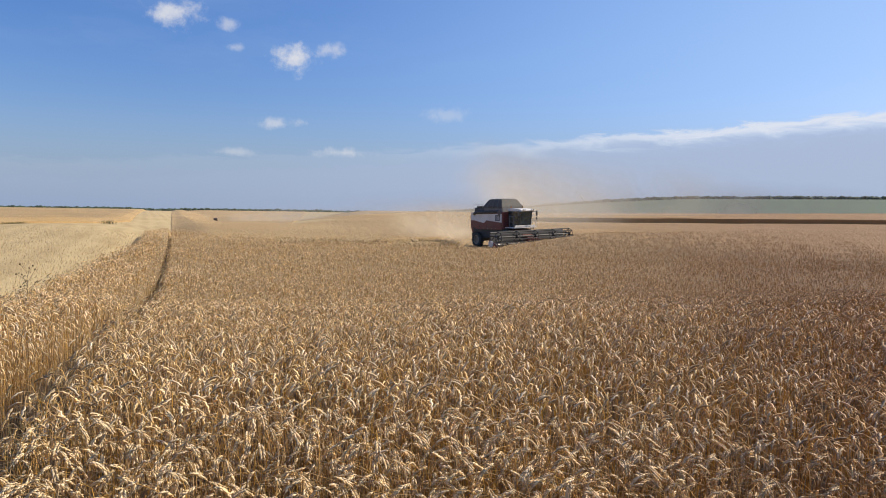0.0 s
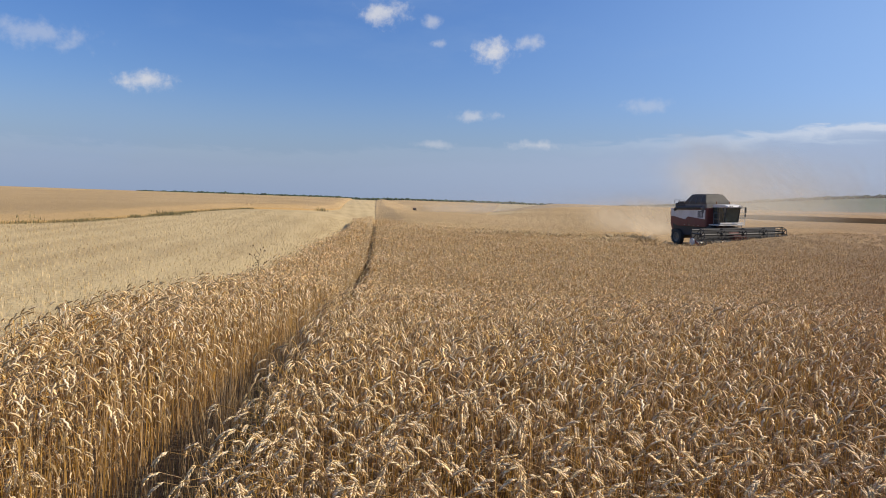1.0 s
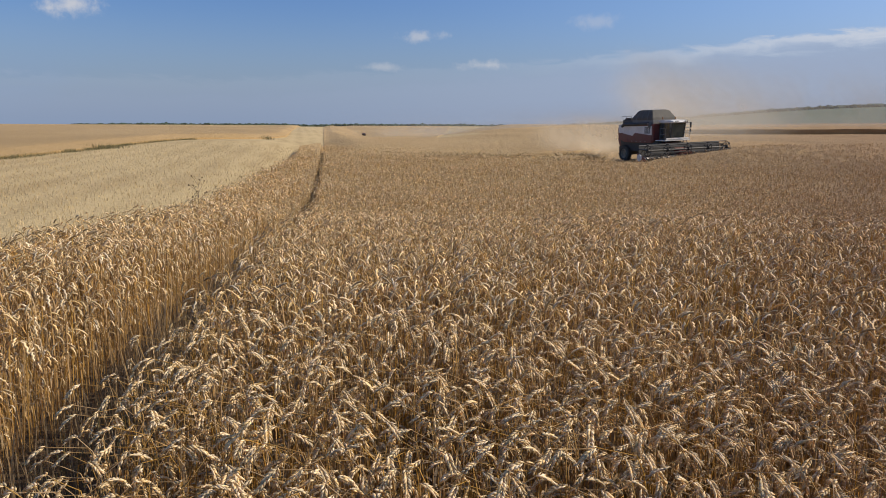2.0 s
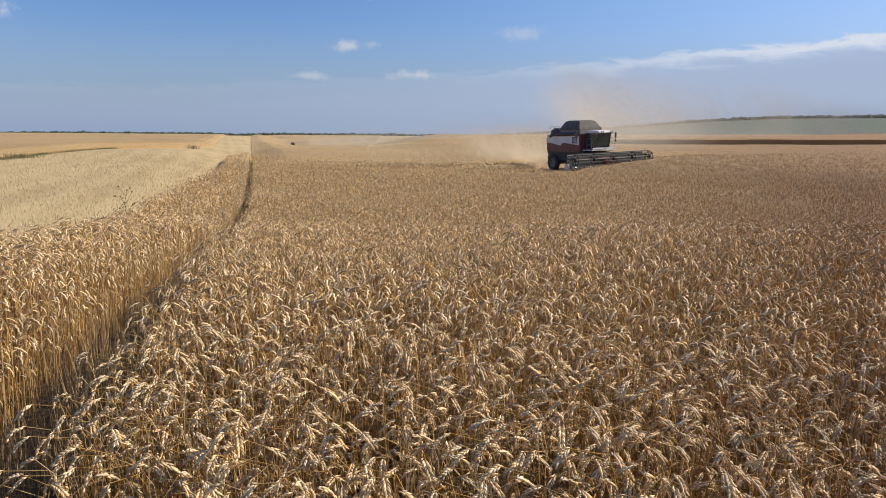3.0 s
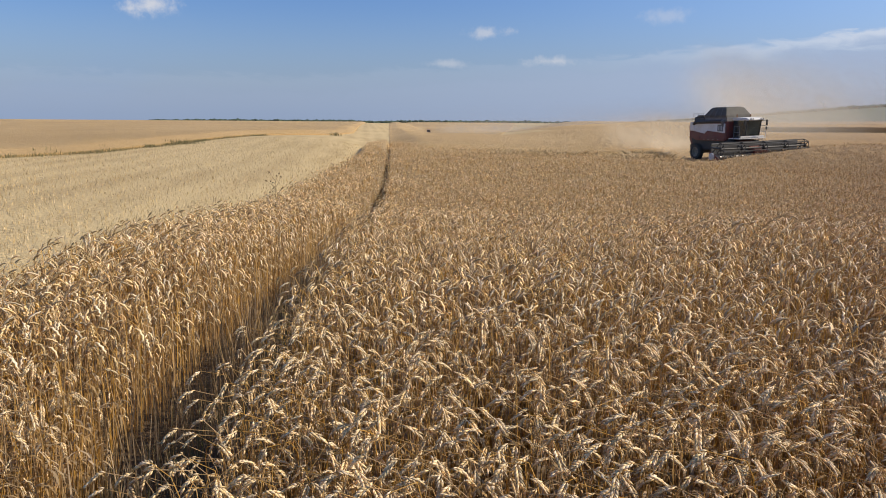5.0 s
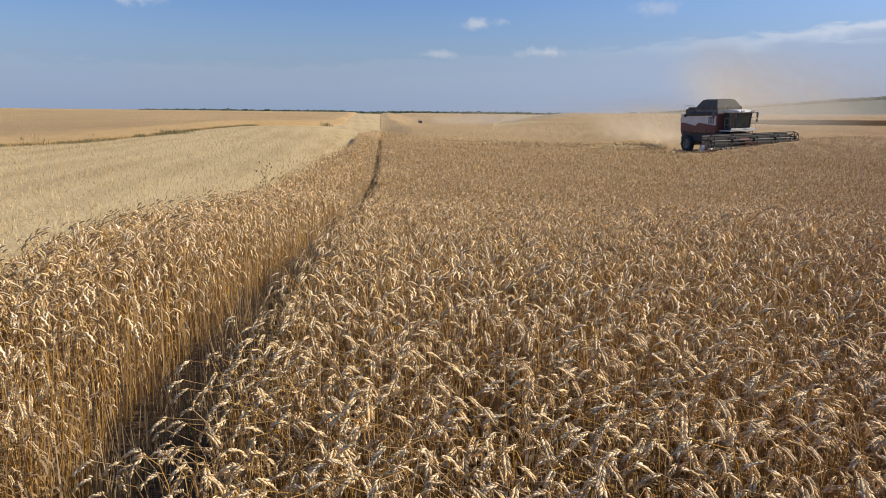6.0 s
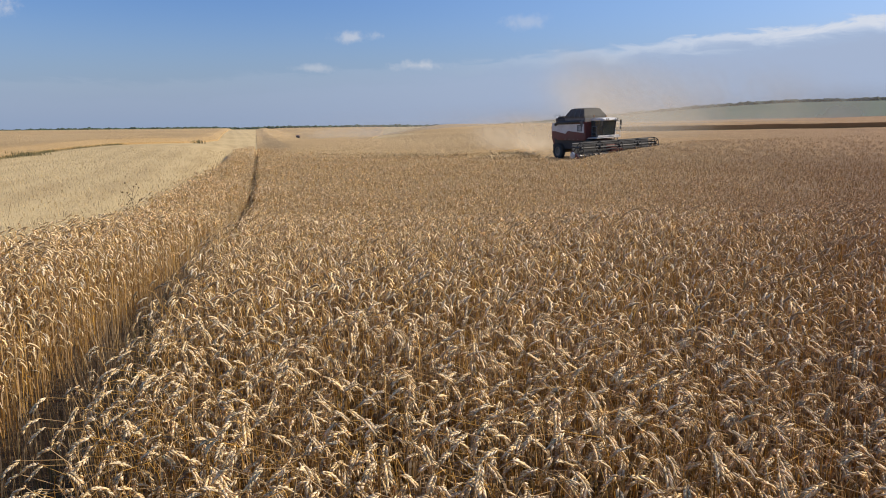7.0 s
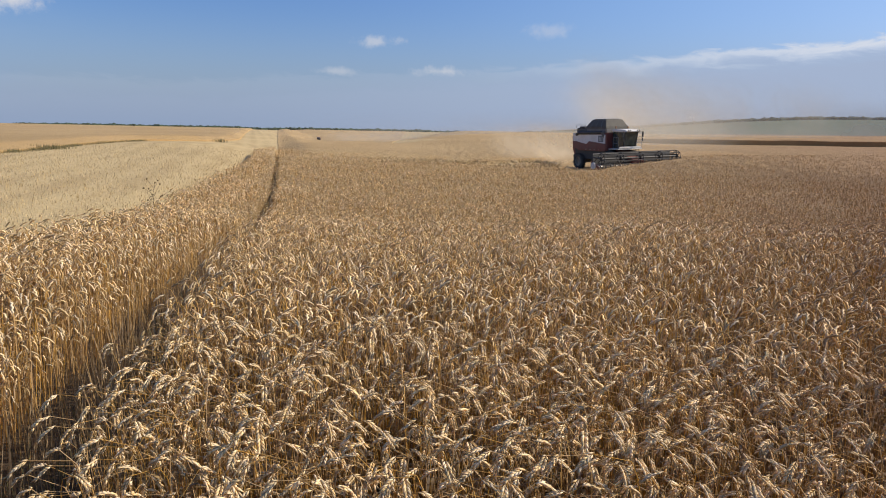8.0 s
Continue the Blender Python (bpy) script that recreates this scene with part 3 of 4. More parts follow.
# ======== helpers for things ========
def part(name, bm, mat, parent, label=""):
    """Link a bmesh as one mesh object under a thing or a part."""
    me = bpy.data.meshes.new(name)
    bmesh.ops.recalc_face_normals(bm, faces=bm.faces[:])
    bm.to_mesh(me)
    bm.free()
    me.materials.append(mat)
    ob = new(name, me)
    ob.parent = parent
    if label:
        ob["label"] = label
    return ob


def box(bm, c, s, bevel=0.03):
    m = Matrix.Translation(c) @ Matrix.Diagonal((*s, 1))
    r = bmesh.ops.create_cube(bm, size=1.0, matrix=m)
    if bevel:
        edges = list({e for v in r["verts"] for e in v.link_edges})
        bmesh.ops.bevel(bm, geom=edges, offset=min(bevel, min(s) * 0.4), segments=2, affect="EDGES")


def rod(bm, a, b, r0, r1=None, sides=8):
    a, b = Vector(a), Vector(b)
    d = b - a
    m = Matrix.Translation((a + b) / 2) @ d.to_track_quat("Z", "Y").to_matrix().to_4x4()
    bmesh.ops.create_cone(bm, cap_ends=True, segments=sides, radius1=r0, radius2=r0 if r1 is None else r1, depth=d.length, matrix=m)


def extrude_x(bm, profile, x0, x1, bevel=0.0):
    """A solid from a (y, z) outline, from x0 to x1."""
    lo = [bm.verts.new((x0, y, z)) for y, z in profile]
    hi = [bm.verts.new((x1, y, z)) for y, z in profile]
    fs = [bm.faces.new(lo), bm.faces.new(hi[::-1])]
    n = len(profile)
    for i in range(n):
        fs.append(bm.faces.new((lo[i], hi[i], hi[(i + 1) % n], lo[(i + 1) % n])))
    if bevel:
        edges = list({e for f in fs for e in f.edges})
        bmesh.ops.bevel(bm, geom=edges, offset=bevel, segments=2, affect="EDGES")


def lathe_x(bm, profile, segs=28):
    """A ring or wheel turned about the x axis from an (x, radius) outline."""
    rings = []
    for k in range(segs):
        a = 2 * math.pi * k / segs
        rings.append([bm.verts.new((x, r * math.cos(a), r * math.sin(a))) for x, r in profile])
    for k in range(segs):
        p, q = rings[k], rings[(k + 1) % segs]
        for i in range(len(profile) - 1):
            bm.faces.new((p[i], p[i + 1], q[i + 1], q[i]))


def wheel(parent, x, y, radius, width, out):
    """A farm wheel with lugs, dished rim and hub."""
    bm = bmesh.new()
    w, r = width / 2, radius
    lathe_x(bm, [(-w * 0.8, r * 0.56), (-w, r * 0.72), (-w * 0.92, r * 0.9), (-w * 0.6, r * 0.965), (w * 0.6, r * 0.965), (w * 0.92, r * 0.9), (w, r * 0.72), (w * 0.8, r * 0.56)])
    for k in range(22):
        a = 2 * math.pi * k / 22
        for s in (-1, 1):
            m = Matrix.Rotation(a + s * 0.07, 4, "X") @ Matrix.Translation((s * w * 0.45, 0, r * 0.975)) @ Matrix.Rotation(s * 0.7, 4, "Z") @ Matrix.Diagonal((w * 0.95, 0.055, 0.06, 1))
            bmesh.ops.create_cube(bm, size=1.0, matrix=m)
    tyre = part("tyre", bm, RUBBER, parent)
    tyre.location = (x, y, radius)
    bm = bmesh.new()
    lathe_x(bm, [(out * w * 0.82, r * 0.58), (out * w * 0.85, r * 0.52), (out * w * 0.35, r * 0.46), (out * w * 0.2, r * 0.2), (out * w * 0.45, r * 0.16), (out * w * 0.45, 0.005)])
    for k in range(8):
        a = 2 * math.pi * k / 8
        rod(bm, (out * w * 0.25, math.cos(a) * r * 0.3, math.sin(a) * r * 0.3), (out * w * 0.33, math.cos(a) * r * 0.3, math.sin(a) * r * 0.3), 0.025, sides=6)
    rim = part("rim", bm, RIM, tyre, "dusty pale steel rim")
    return tyre


def harvester(place):
    """A red and white combine harvester with raised tank cover, glazed cab and a wide reel header; front is -y."""
    top = tagged(new("combine_harvester"), "dusty red and white combine harvester cutting ripe wheat", "harvester")
    top.matrix_world = place
    # chassis and body
    bm = bmesh.new()
    extrude_x(bm, [(-1.9, 1.25), (-1.7, 1.0), (2.4, 0.95), (3.0, 1.35), (3.3, 1.5), (3.35, 1.95), (-1.75, 1.95)], -1.25, 1.25, 0.03)
    box(bm, (0, -2.0, 1.05), (2.4, 0.45, 0.45))
    box(bm, (0, 2.3, 0.75), (2.2, 0.28, 0.28))
    part("chassis", bm, BLACK, top)
    bm = bmesh.new()
    extrude_x(bm, [(-1.55, 1.9), (-1.3, 1.75), (2.6, 1.75), (3.5, 2.1), (3.6, 3.0), (3.1, 3.35), (-1.55, 3.4)], -1.42, 1.42, 0.05)
    body = part("body", bm, RED, top)
    for s in (-1, 1):
        # side shields: white upper sheet, red sweep, lower red skirt with seams
        bm = bmesh.new()
        prof = [(-1.35, 2.42), (1.0, 2.62), (1.35, 2.34), (2.75, 2.55), (2.85, 3.18), (-1.35, 3.22)]
        extrude_x(bm, prof, s * 1.425, s * 1.475, 0.012)
        part("side_panel", bm, WHITE, body, "dusty white sheet-metal side panel")
        bm = bmesh.new()
        extrude_x(bm, [(-1.35, 1.82), (2.5, 1.82), (3.3, 2.15), (3.35, 2.5), (1.35, 2.29), (1.0, 2.57), (-1.35, 2.36)], s * 1.425, s * 1.465, 0.012)
        part("lower_panel", bm, RED, body)
        for y in (-0.2, 0.95, 2.0):
            bm = bmesh.new()
            box(bm, (s * 1.478, y, 2.0), (0.014, 0.03, 0.3), 0.004)
            part("panel_seam", bm, BLACK, body)
        bm = bmesh.new()
        box(bm, (s * 1.481, -0.75, 2.84), (0.012, 0.72, 0.56), 0.004)
        emblem = part("emblem", bm, GREY, body, "plain grey emblem plate")
        for k in range(3):
            bm = bmesh.new()
            box(bm, (s * 1.489, -0.93 + 0.18 * k, 2.84), (0.008, 0.05, 0.4), 0.002)
            part("emblem_bar", bm, WHITE, emblem)
        bm = bmesh.new()
        box(bm, (s * 1.44, 3.05, 2.95), (0.1, 0.7, 0.75), 0.05)
        part("rear_shield", bm, WHITE, body, "white rear side shield")
        for k in range(1, 5):
            bm = bmesh.new()
            box(bm, (s * 1.485, -1.1 + 0.62 * k, 1.86), (0.03, 0.16, 0.05), 0.01)
            part("latch", bm, STEEL, body)
    # straw hood at the back
    bm = bmesh.new()
    extrude_x(bm, [(2.9, 1.6), (3.55, 1.35), (3.8, 1.9), (3.75, 2.9), (3.2, 3.2)], -1.2, 1.2, 0.05)
    part("straw_hood", bm, RED, top)
    bm = bmesh.new()
    extrude_x(bm, [(3.0, 0.85), (3.6, 0.8), (3.75, 1.3), (3.1, 1.6)], -1.15, 1.15, 0.04)
    for k in range(7):
        rod(bm, (-0.95 + 0.32 * k, 3.6, 0.85), (-0.95 + 0.32 * k, 4.0, 0.62), 0.03)
    part("straw_chopper", bm, BLACK, top)
    # engine deck
    bm = bmesh.new()
    box(bm, (0, 2.35, 3.52), (2.5, 1.5, 0.5), 0.06)
    box(bm, (-0.7, 2.4, 3.82), (0.9, 0.9, 0.2), 0.05)
    deck = part("engine_deck", bm, BLACK, top)
    bm = bmesh.new()
    for k in range(9):
        box(bm, (-1.27, 1.75 + 0.15 * k, 3.52), (0.03, 0.06, 0.36), 0.0)
    part("grille", bm, GREY, deck)
    bm = bmesh.new()
    rod(bm, (0.7, 2.7, 3.75), (0.7, 2.7, 4.25), 0.07)
    rod(bm, (0.7, 2.7, 4.25), (0.7, 2.82, 4.36), 0.07)
    part("exhaust_pipe", bm, STEEL, deck)
    bm = bmesh.new()
    for y in (1.7, 2.4, 3.1):
        rod(bm, (-1.32, y, 3.75), (-1.32, y, 4.05), 0.018)
    rod(bm, (-1.32, 1.7, 4.05), (-1.32, 3.1, 4.05), 0.018)
    part("deck_rail", bm, GREY, deck)
    # grain tank with raised cover
    bm = bmesh.new()
    box(bm, (0, 0.05, 3.5), (2.8, 2.9, 0.55), 0.05)
    tank = part("grain_tank", bm, GREY, top)
    bm = bmesh.new()
    lo = [(-1.42, -1.4), (1.42, -1.4), (1.42, 1.55), (-1.42, 1.55)]
    rings = [[bm.verts.new((x * k, 0.05 + (y - 0.05) * j, z)) for x, y in lo] for k, j, z in ((1, 1, 3.72), (1.0, 0.97, 3.9), (0.74, 0.68, 4.48), (0.66, 0.6, 4.56), (0.3, 0.4, 4.52))]
    for p, q in zip(rings, rings[1:]):
        for i in range(4):
            bm.faces.new((p[i], p[(i + 1) % 4], q[(i + 1) % 4], q[i]))
    bm.faces.new(rings[-1])
    bmesh.ops.bevel(bm, geom=bm.edges[:], offset=0.035, segments=2, affect="EDGES")
    cover = part("tank_cover", bm, TARP, tank, "raised dark dusty tank cover")
    for y in (-0.75, 0.05, 0.85):
        bm = bmesh.new()
        pts = [(-1.43, 3.75), (-1.43, 3.9), (-1.06, 4.48), (-0.94, 4.57), (0, 4.58), (0.94, 4.57), (1.06, 4.48), (1.43, 3.9), (1.43, 3.75)]
        yy = lambda z: 0.05 + (y - 0.05) * (1 - 0.4 * (z - 3.75))
        for a, b in zip(pts, pts[1:]):
            rod(bm, (a[0], yy(a[1]), a[1]), (b[0], yy(b[1]), b[1]), 0.022, sides=6)
        part("cover_bow", bm, GREY, cover)
    # unloading tube folded along the side
    bm = bmesh.new()
    rod(bm, (-1.55, -1.0, 3.42), (-1.55, 2.5, 3.32), 0.13, sides=16)
    rod(bm, (-1.55, 2.5, 3.32), (-1.55, 2.8, 3.16), 0.14, 0.12, sides=16)
    auger = part("unloading_tube", bm, BLACK, top)
    bm = bmesh.new()
    rod(bm, (-1.3, -1.05, 2.9), (-1.55, -1.05, 3.5), 0.17, sides=16)
    part("tube_elbow", bm, GREY, auger)
    # cab
    cabin = part("cab", _cab_shell(), BLACK, top, "dark-framed glazed driver's cab")
    for name, corners in (
        ("windscreen", [(-0.88, -3.12, 2.3), (0.88, -3.12, 2.3), (0.92, -3.32, 3.45), (-0.92, -3.32, 3.45)]),
        ("side_window", [(-0.97, -1.75, 2.2), (-0.97, -3.05, 2.2), (-1.0, -3.22, 3.45), (-1.0, -1.75, 3.45)]),
        ("side_window", [(0.97, -3.05, 2.2), (0.97, -1.75, 2.2), (1.0, -1.75, 3.45), (1.0, -3.22, 3.45)]),
    ):
        bm = bmesh.new()
        vs = [bm.verts.new(c) for c in corners]
        f = bm.faces.new(vs)
        r = bmesh.ops.extrude_face_region(bm, geom=[f])
        d = Vector((0, 0.02, 0)) if name == "windscreen" else Vector((0.02 if corners[0][0] < 0 else -0.02, 0, 0))
        bmesh.ops.translate(bm, vec=d, verts=[v for v in r["geom"] if isinstance(v, bmesh.types.BMVert)])
        part(name, bm, GLASS, cabin, "dark tinted glass")
    bm = bmesh.new()
    box(bm, (0, -2.3, 2.55), (0.5, 0.5, 0.12), 0.04)
    box(bm, (0, -2.05, 2.95), (0.5, 0.12, 0.75), 0.05)
    rod(bm, (0, -2.75, 2.2), (0, -2.6, 2.75), 0.05)
    part("driver_seat", bm, BLACK, cabin, "empty black seat and steering column")
    bm = bmesh.new()
    extrude_x(bm, [(-3.6, 3.5), (-3.55, 3.44), (-1.55, 3.46), (-1.55, 3.64), (-2.2, 3.7), (-3.2, 3.66), (-3.55, 3.56)], -1.1, 1.1, 0.05)
    roof = part("roof", bm, WHITE, cabin, "white cab roof with lamps")
    for x in (-0.85, -0.55, 0.55, 0.85):
        bm = bmesh.new()
        box(bm, (x, -3.62, 3.58), (0.2, 0.06, 0.12), 0.03)
        part("work_lamp", bm, STEEL, roof)
    for x in (-0.95, 0.95):
        bm = bmesh.new()
        rod(bm, (x, -2.0, 3.75), (x, -2.0, 3.95), 0.06, 0.05, 12)
        part("beacon", bm, ORANGE, roof)
    for s in (-1, 1):
        bm = bmesh.new()
        rod(bm, (s * 1.05, -3.3, 3.4), (s * 1.5, -3.55, 3.45), 0.022)
        rod(bm, (s * 1.5, -3.55, 3.5), (s * 1.5, -3.55, 2.7), 0.02)
        arm = part("mirror_arm", bm, BLACK, cabin)
        bm = bmesh.new()
        box(bm, (s * 1.52, -3.52, 3.25), (0.26, 0.07, 0.46), 0.03)
        box(bm, (s * 1.5, -3.52, 2.78), (0.2, 0.07, 0.22), 0.03)
        part("mirror", bm, BLACK, arm)
    # platform, rail and ladder
    bm = bmesh.new()
    box(bm, (0, -2.55, 1.98), (3.0, 1.35, 0.07), 0.02)
    box(bm, (0, -3.15, 2.12), (2.7, 0.1, 0.15), 0.03)
    platform = part("platform", bm, WHITE, top, "white front apron under the cab")
    for x, ys in ((1.48, (-3.15, -2.5, -1.9)), (-1.48, (-3.15, -2.5))):
        bm = bmesh.new()
        for y in ys:
            rod(bm, (x, y, 2.0), (x, y, 3.0), 0.022)
        for z in (2.5, 3.0):
            rod(bm, (x, ys[0], z), (x, ys[-1], z), 0.022)
        part("hand_rail", bm, WHITE if x > 0 else GREY, platform)
    bm = bmesh.new()
    for y in (-2.75, -2.35):
        rod(bm, (1.5, y, 2.0), (1.75, y, 0.55), 0.025)
    for k in range(5):
        t = k / 4
        box(bm, (1.52 + 0.23 * t, -2.55, 1.85 - 1.25 * t), (0.14, 0.42, 0.03), 0.008)
    part("ladder", bm, GREY, platform)
    # wheels
    for x, s in ((-1.3, -1), (1.3, 1)):
        wheel(top, x, -2.0, 0.92, 0.75, s)
    for x, s in ((-1.22, -1), (1.22, 1)):
        wheel(top, x * 1.08, 2.5, 0.74, 0.5, s)
    # feeder house
    bm = bmesh.new()
    extrude_x(bm, [(-2.0, 1.9), (-2.0, 1.1), (-4.3, 0.45), (-4.3, 1.15)], -0.75, 0.75, 0.04)
    part("feeder_house", bm, RED, top)
    # header
    W = 4.8
    bm = bmesh.new()
    extrude_x(bm, [(-4.25, 0.35), (-4.25, 1.62), (-4.35, 1.62), (-4.42, 0.7), (-4.9, 0.33), (-5.75, 0.25), (-5.75, 0.19), (-4.6, 0.22)], -W, W, 0.0)
    rod(bm, (-W, -4.3, 1.66), (W, -4.3, 1.66), 0.08)
    header = part("header", bm, BLACK, top, "wide dark grain header with reel")
    for s in (-1, 1):
        bm = bmesh.new()
        extrude_x(bm, [(-4.2, 0.25), (-4.2, 1.1), (-4.7, 0.95), (-5.5, 0.45), (-6.3, 0.22), (-6.25, 0.15)], s * W, s * (W + 0.08), 0.02)
        part("divider", bm, RED, header)
        bm = bmesh.new()
        rod(bm, (s * (W + 0.08), -4.55, 0.72), (s * (W + 0.2), -4.55, 0.72), 0.3, 0.26, 20)
        rod(bm, (s * (W + 0.2), -4.55, 0.72), (s * (W + 0.24), -4.55, 0.72), 0.09, 0.07, 12)
        part("drive_cover", bm, WHITE, header, "dusty white round drive cover")
    bm = bmesh.new()
    rod(bm, (-W + 0.05, -4.78, 0.62), (W - 0.05, -4.78, 0.62), 0.17, sides=14)
    turns = 16
    for k in range(turns * 12):
        t = k / (turns * 12)
        a = t * turns * 2 * math.pi
        x = (-W + 0.1 + 2 * t * (W - 0.1))
        v = [(x, -4.78 + math.cos(b) * r, 0.62 + math.sin(b) * r) for b in (a, a + 0.56) for r in (0.17, 0.31)]
        q = [bm.verts.new(c) for c in v]
        bm.faces.new((q[0], q[1], q[3], q[2]))
    part("auger", bm, STEEL, header)
    bm = bmesh.new()
    for k in range(60):
        x = -W + 0.08 + k * (2 * W - 0.16) / 59
        rod(bm, (x, -5.72, 0.21), (x, -5.9, 0.2), 0.03, 0.008, 5)
    rod(bm, (-W, -5.72, 0.21), (W, -5.72, 0.21), 0.025)
    part("cutter_bar", bm, STEEL, header)
    cy, cz, rr = -5.35, 1.3, 0.5
    bm = bmesh.new()
    rod(bm, (-W + 0.1, cy, cz), (W - 0.1, cy, cz), 0.07, sides=10)
    reel = part("reel", bm, BLACK, header)
    for k in range(6):
        a = 2 * math.pi * k / 6 + 0.35
        y, z = cy + math.cos(a) * rr, cz + math.sin(a) * rr
        bm = bmesh.new()
        rod(bm, (-W + 0.1, y, z), (W - 0.1, y, z), 0.035, sides=6)
        for q in range(44):
            x = -W + 0.25 + q * (2 * W - 0.5) / 43
            rod(bm, (x, y, z), (x, y + 0.03, z - 0.26), 0.012, 0.006, 4)
        part("tine_bar", bm, BLACK, reel)
    for x in (-W + 0.12, -W * 0.5, 0.0, W * 0.5, W - 0.12):
        bm = bmesh.new()
        pts = [(cy + math.cos(2 * math.pi * k / 6 + 0.35) * rr, cz + math.sin(2 * math.pi * k / 6 + 0.35) * rr) for k in range(6)]
        for k in range(6):
            rod(bm, (x, cy, cz), (x, *pts[k]), 0.04, sides=6)
            rod(bm, (x, *pts[k]), (x, *pts[(k + 1) % 6]), 0.032, sides=6)
        rod(bm, (x - 0.05, cy, cz), (x + 0.05, cy, cz), 0.17, sides=14)
        part("reel_spider", bm, BLACK, reel)
    for x in (-W - 0.02, W + 0.02):
        bm = bmesh.new()
        rod(bm, (x, -4.3, 1.42), (x, cy, cz + 0.05), 0.06)
        rod(bm, (x, -4.35, 0.9), (x, -4.95, 1.36), 0.04)
        part("reel_arm", bm, BLACK, header)
    # the header sits close to the axle, the cab is narrow
    for ob in header.children_recursive + [header]:
        ob.data.transform(Matrix.Translation((0, 0.8, 0)))
    for ob in cabin.children_recursive + [cabin]:
        ob.data.transform(Matrix.Diagonal((0.8, 1, 1, 1)))
    return top


def _cab_shell():
    bm = bmesh.new()
    box(bm, (0, -2.35, 2.1), (1.95, 1.5, 0.22), 0.04)
    box(bm, (0, -1.66, 2.8), (1.95, 0.14, 1.4), 0.04)
    for s in (-1, 1):
        rod(bm, (s * 0.94, -3.1, 2.15), (s * 0.98, -3.32, 3.5), 0.05)
        rod(bm, (s * 0.96, -2.3, 2.15), (s * 0.99, -2.3, 3.5), 0.035)
    return bm


HX, HY = 30.2, 57.2
hz = float(ground(HX, HY))
harvester(Matrix.Translation((HX, HY, hz)) @ Matrix.Rotation(radians(14.0), 4, "Z") @ Matrix.Rotation(radians(-2.0), 4, "Y") @ Matrix.Diagonal((0.9, 0.9, 0.97, 1)))


def far_harvester():
    """A second harvester far off, seen head-on: only its dark red front shows above the crop."""
    a, r = radians(5.03), 285.0
    top = tagged(new("distant_harvester"), "tiny dark red harvester far off in the wheat", "harvester")
    x, y = r * math.sin(a), r * math.cos(a)
    top.matrix_world = Matrix.Translation((x, y, float(ground(x, y)) - 0.3)) @ Matrix.Rotation(radians(-5), 4, "Z") @ Matrix.Scale(0.6, 4)
    bm = bmesh.new()
    extrude_x(bm, [(-1.4, 0.9), (3.2, 0.9), (3.6, 2.6), (2.0, 3.3), (-1.4, 2.9)], -1.2, 1.2, 0.08)
    part("body", bm, RED, top)
    bm = bmesh.new()
    box(bm, (0, -2.0, 2.3), (1.7, 1.3, 1.3), 0.1)
    part("cab", bm, BLACK, top)
    bm = bmesh.new()
    box(bm, (0, -2.0, 3.02), (1.9, 1.6, 0.18), 0.06)
    part("roof", bm, GREY, top)
    bm = bmesh.new()
    box(bm, (0, -4.0, 0.55), (4.4, 0.8, 0.5), 0.15)
    part("header", bm, BLACK, top)
    for x, s in ((-1.1, -1), (1.1, 1)):
        wheel(top, x, -1.4, 0.85, 0.6, s)
        wheel(top, x, 2.4, 0.55, 0.4, s)


far_harvester()


# ======== dust raised by the machines ========
def dust_sheet(parent, centre, wide, high, turn, mat, bend=0.15):
    """One drifting veil of dust, bowed."""
    nx, nz = 14, 8
    V, F, U = [], [], []
    for i in range(nx + 1):
        for j in range(nz + 1):
            u, v = i / nx, j / nz
            V.append(((u - 0.5) * wide, math.sin(u * 3.1 + v) * wide * bend * 0.3 + (v - 0.5) * high * 0.2, (v - 0.5) * high))
            U.append((u, v))
    for i in range(nx):
        for j in range(nz):
            k = i * (nz + 1) + j
            F.append((k, k + nz + 1, k + nz + 2, k + 1))
    ob = mesh_object("dust_veil", V, F, [mat])
    uv = ob.data.uv_layers.new(name="UVMap")
    for loop in ob.data.loops:
        uv.data[loop.index].uv = U[loop.vertex_index]
    ob.visible_shadow = False
    ob.matrix_world = Matrix.Translation(centre) @ Matrix.Rotation(radians(turn), 4, "Z") @ Matrix.Rotation(radians(-30), 4, "X")
    ob.parent = parent
    ob.matrix_parent_inverse = parent.matrix_world.inverted()
    return ob


plume = tagged(new("dust_plume"), "tan chaff dust trailing behind the harvester", "dust", kind="stuff")
drift = tagged(new("distant_dust"), "thin pale dust drifting over the far wheat", "dust", kind="stuff")
def at(a, r, up):
    x, y = r * math.sin(radians(a)), r * math.cos(radians(a))
    return (x, y, float(ground(x, y)) + up)


for a, r, up, wide, high, turn in ((24.4, 70, 2.2, 10.0, 6.5, 16), (22.9, 74, 2.4, 16.0, 7.5, 10), (24.2, 72, 1.2, 8.0, 3.4, 20)):
    dust_sheet(plume, at(a, r, up), wide, high, turn, DUST)
for a, r, up, wide, high, turn in ((28.6, 84, 6.5, 15, 17.0, 16), (32.5, 88, 6.0, 34, 17.0, 16), (38.0, 185, 7.0, 120, 34.0, 8), (31.0, 120, 6.0, 44, 24.0, 12)):
    dust_sheet(plume, at(a, r, up), wide, high, turn, DUST_THIN)
dust_sheet(drift, at(38.0, 235, 4.0), 330, 34.0, 4, DUST_HAZE)
for a, r, up, wide, high, turn in ((8.8, 275, 2.2, 40, 9.0, 15), (12.6, 255, 2.2, 60, 8.0, 12)):
    dust_sheet(drift, at(a, r, up), wide, high, turn, DUST_THIN)


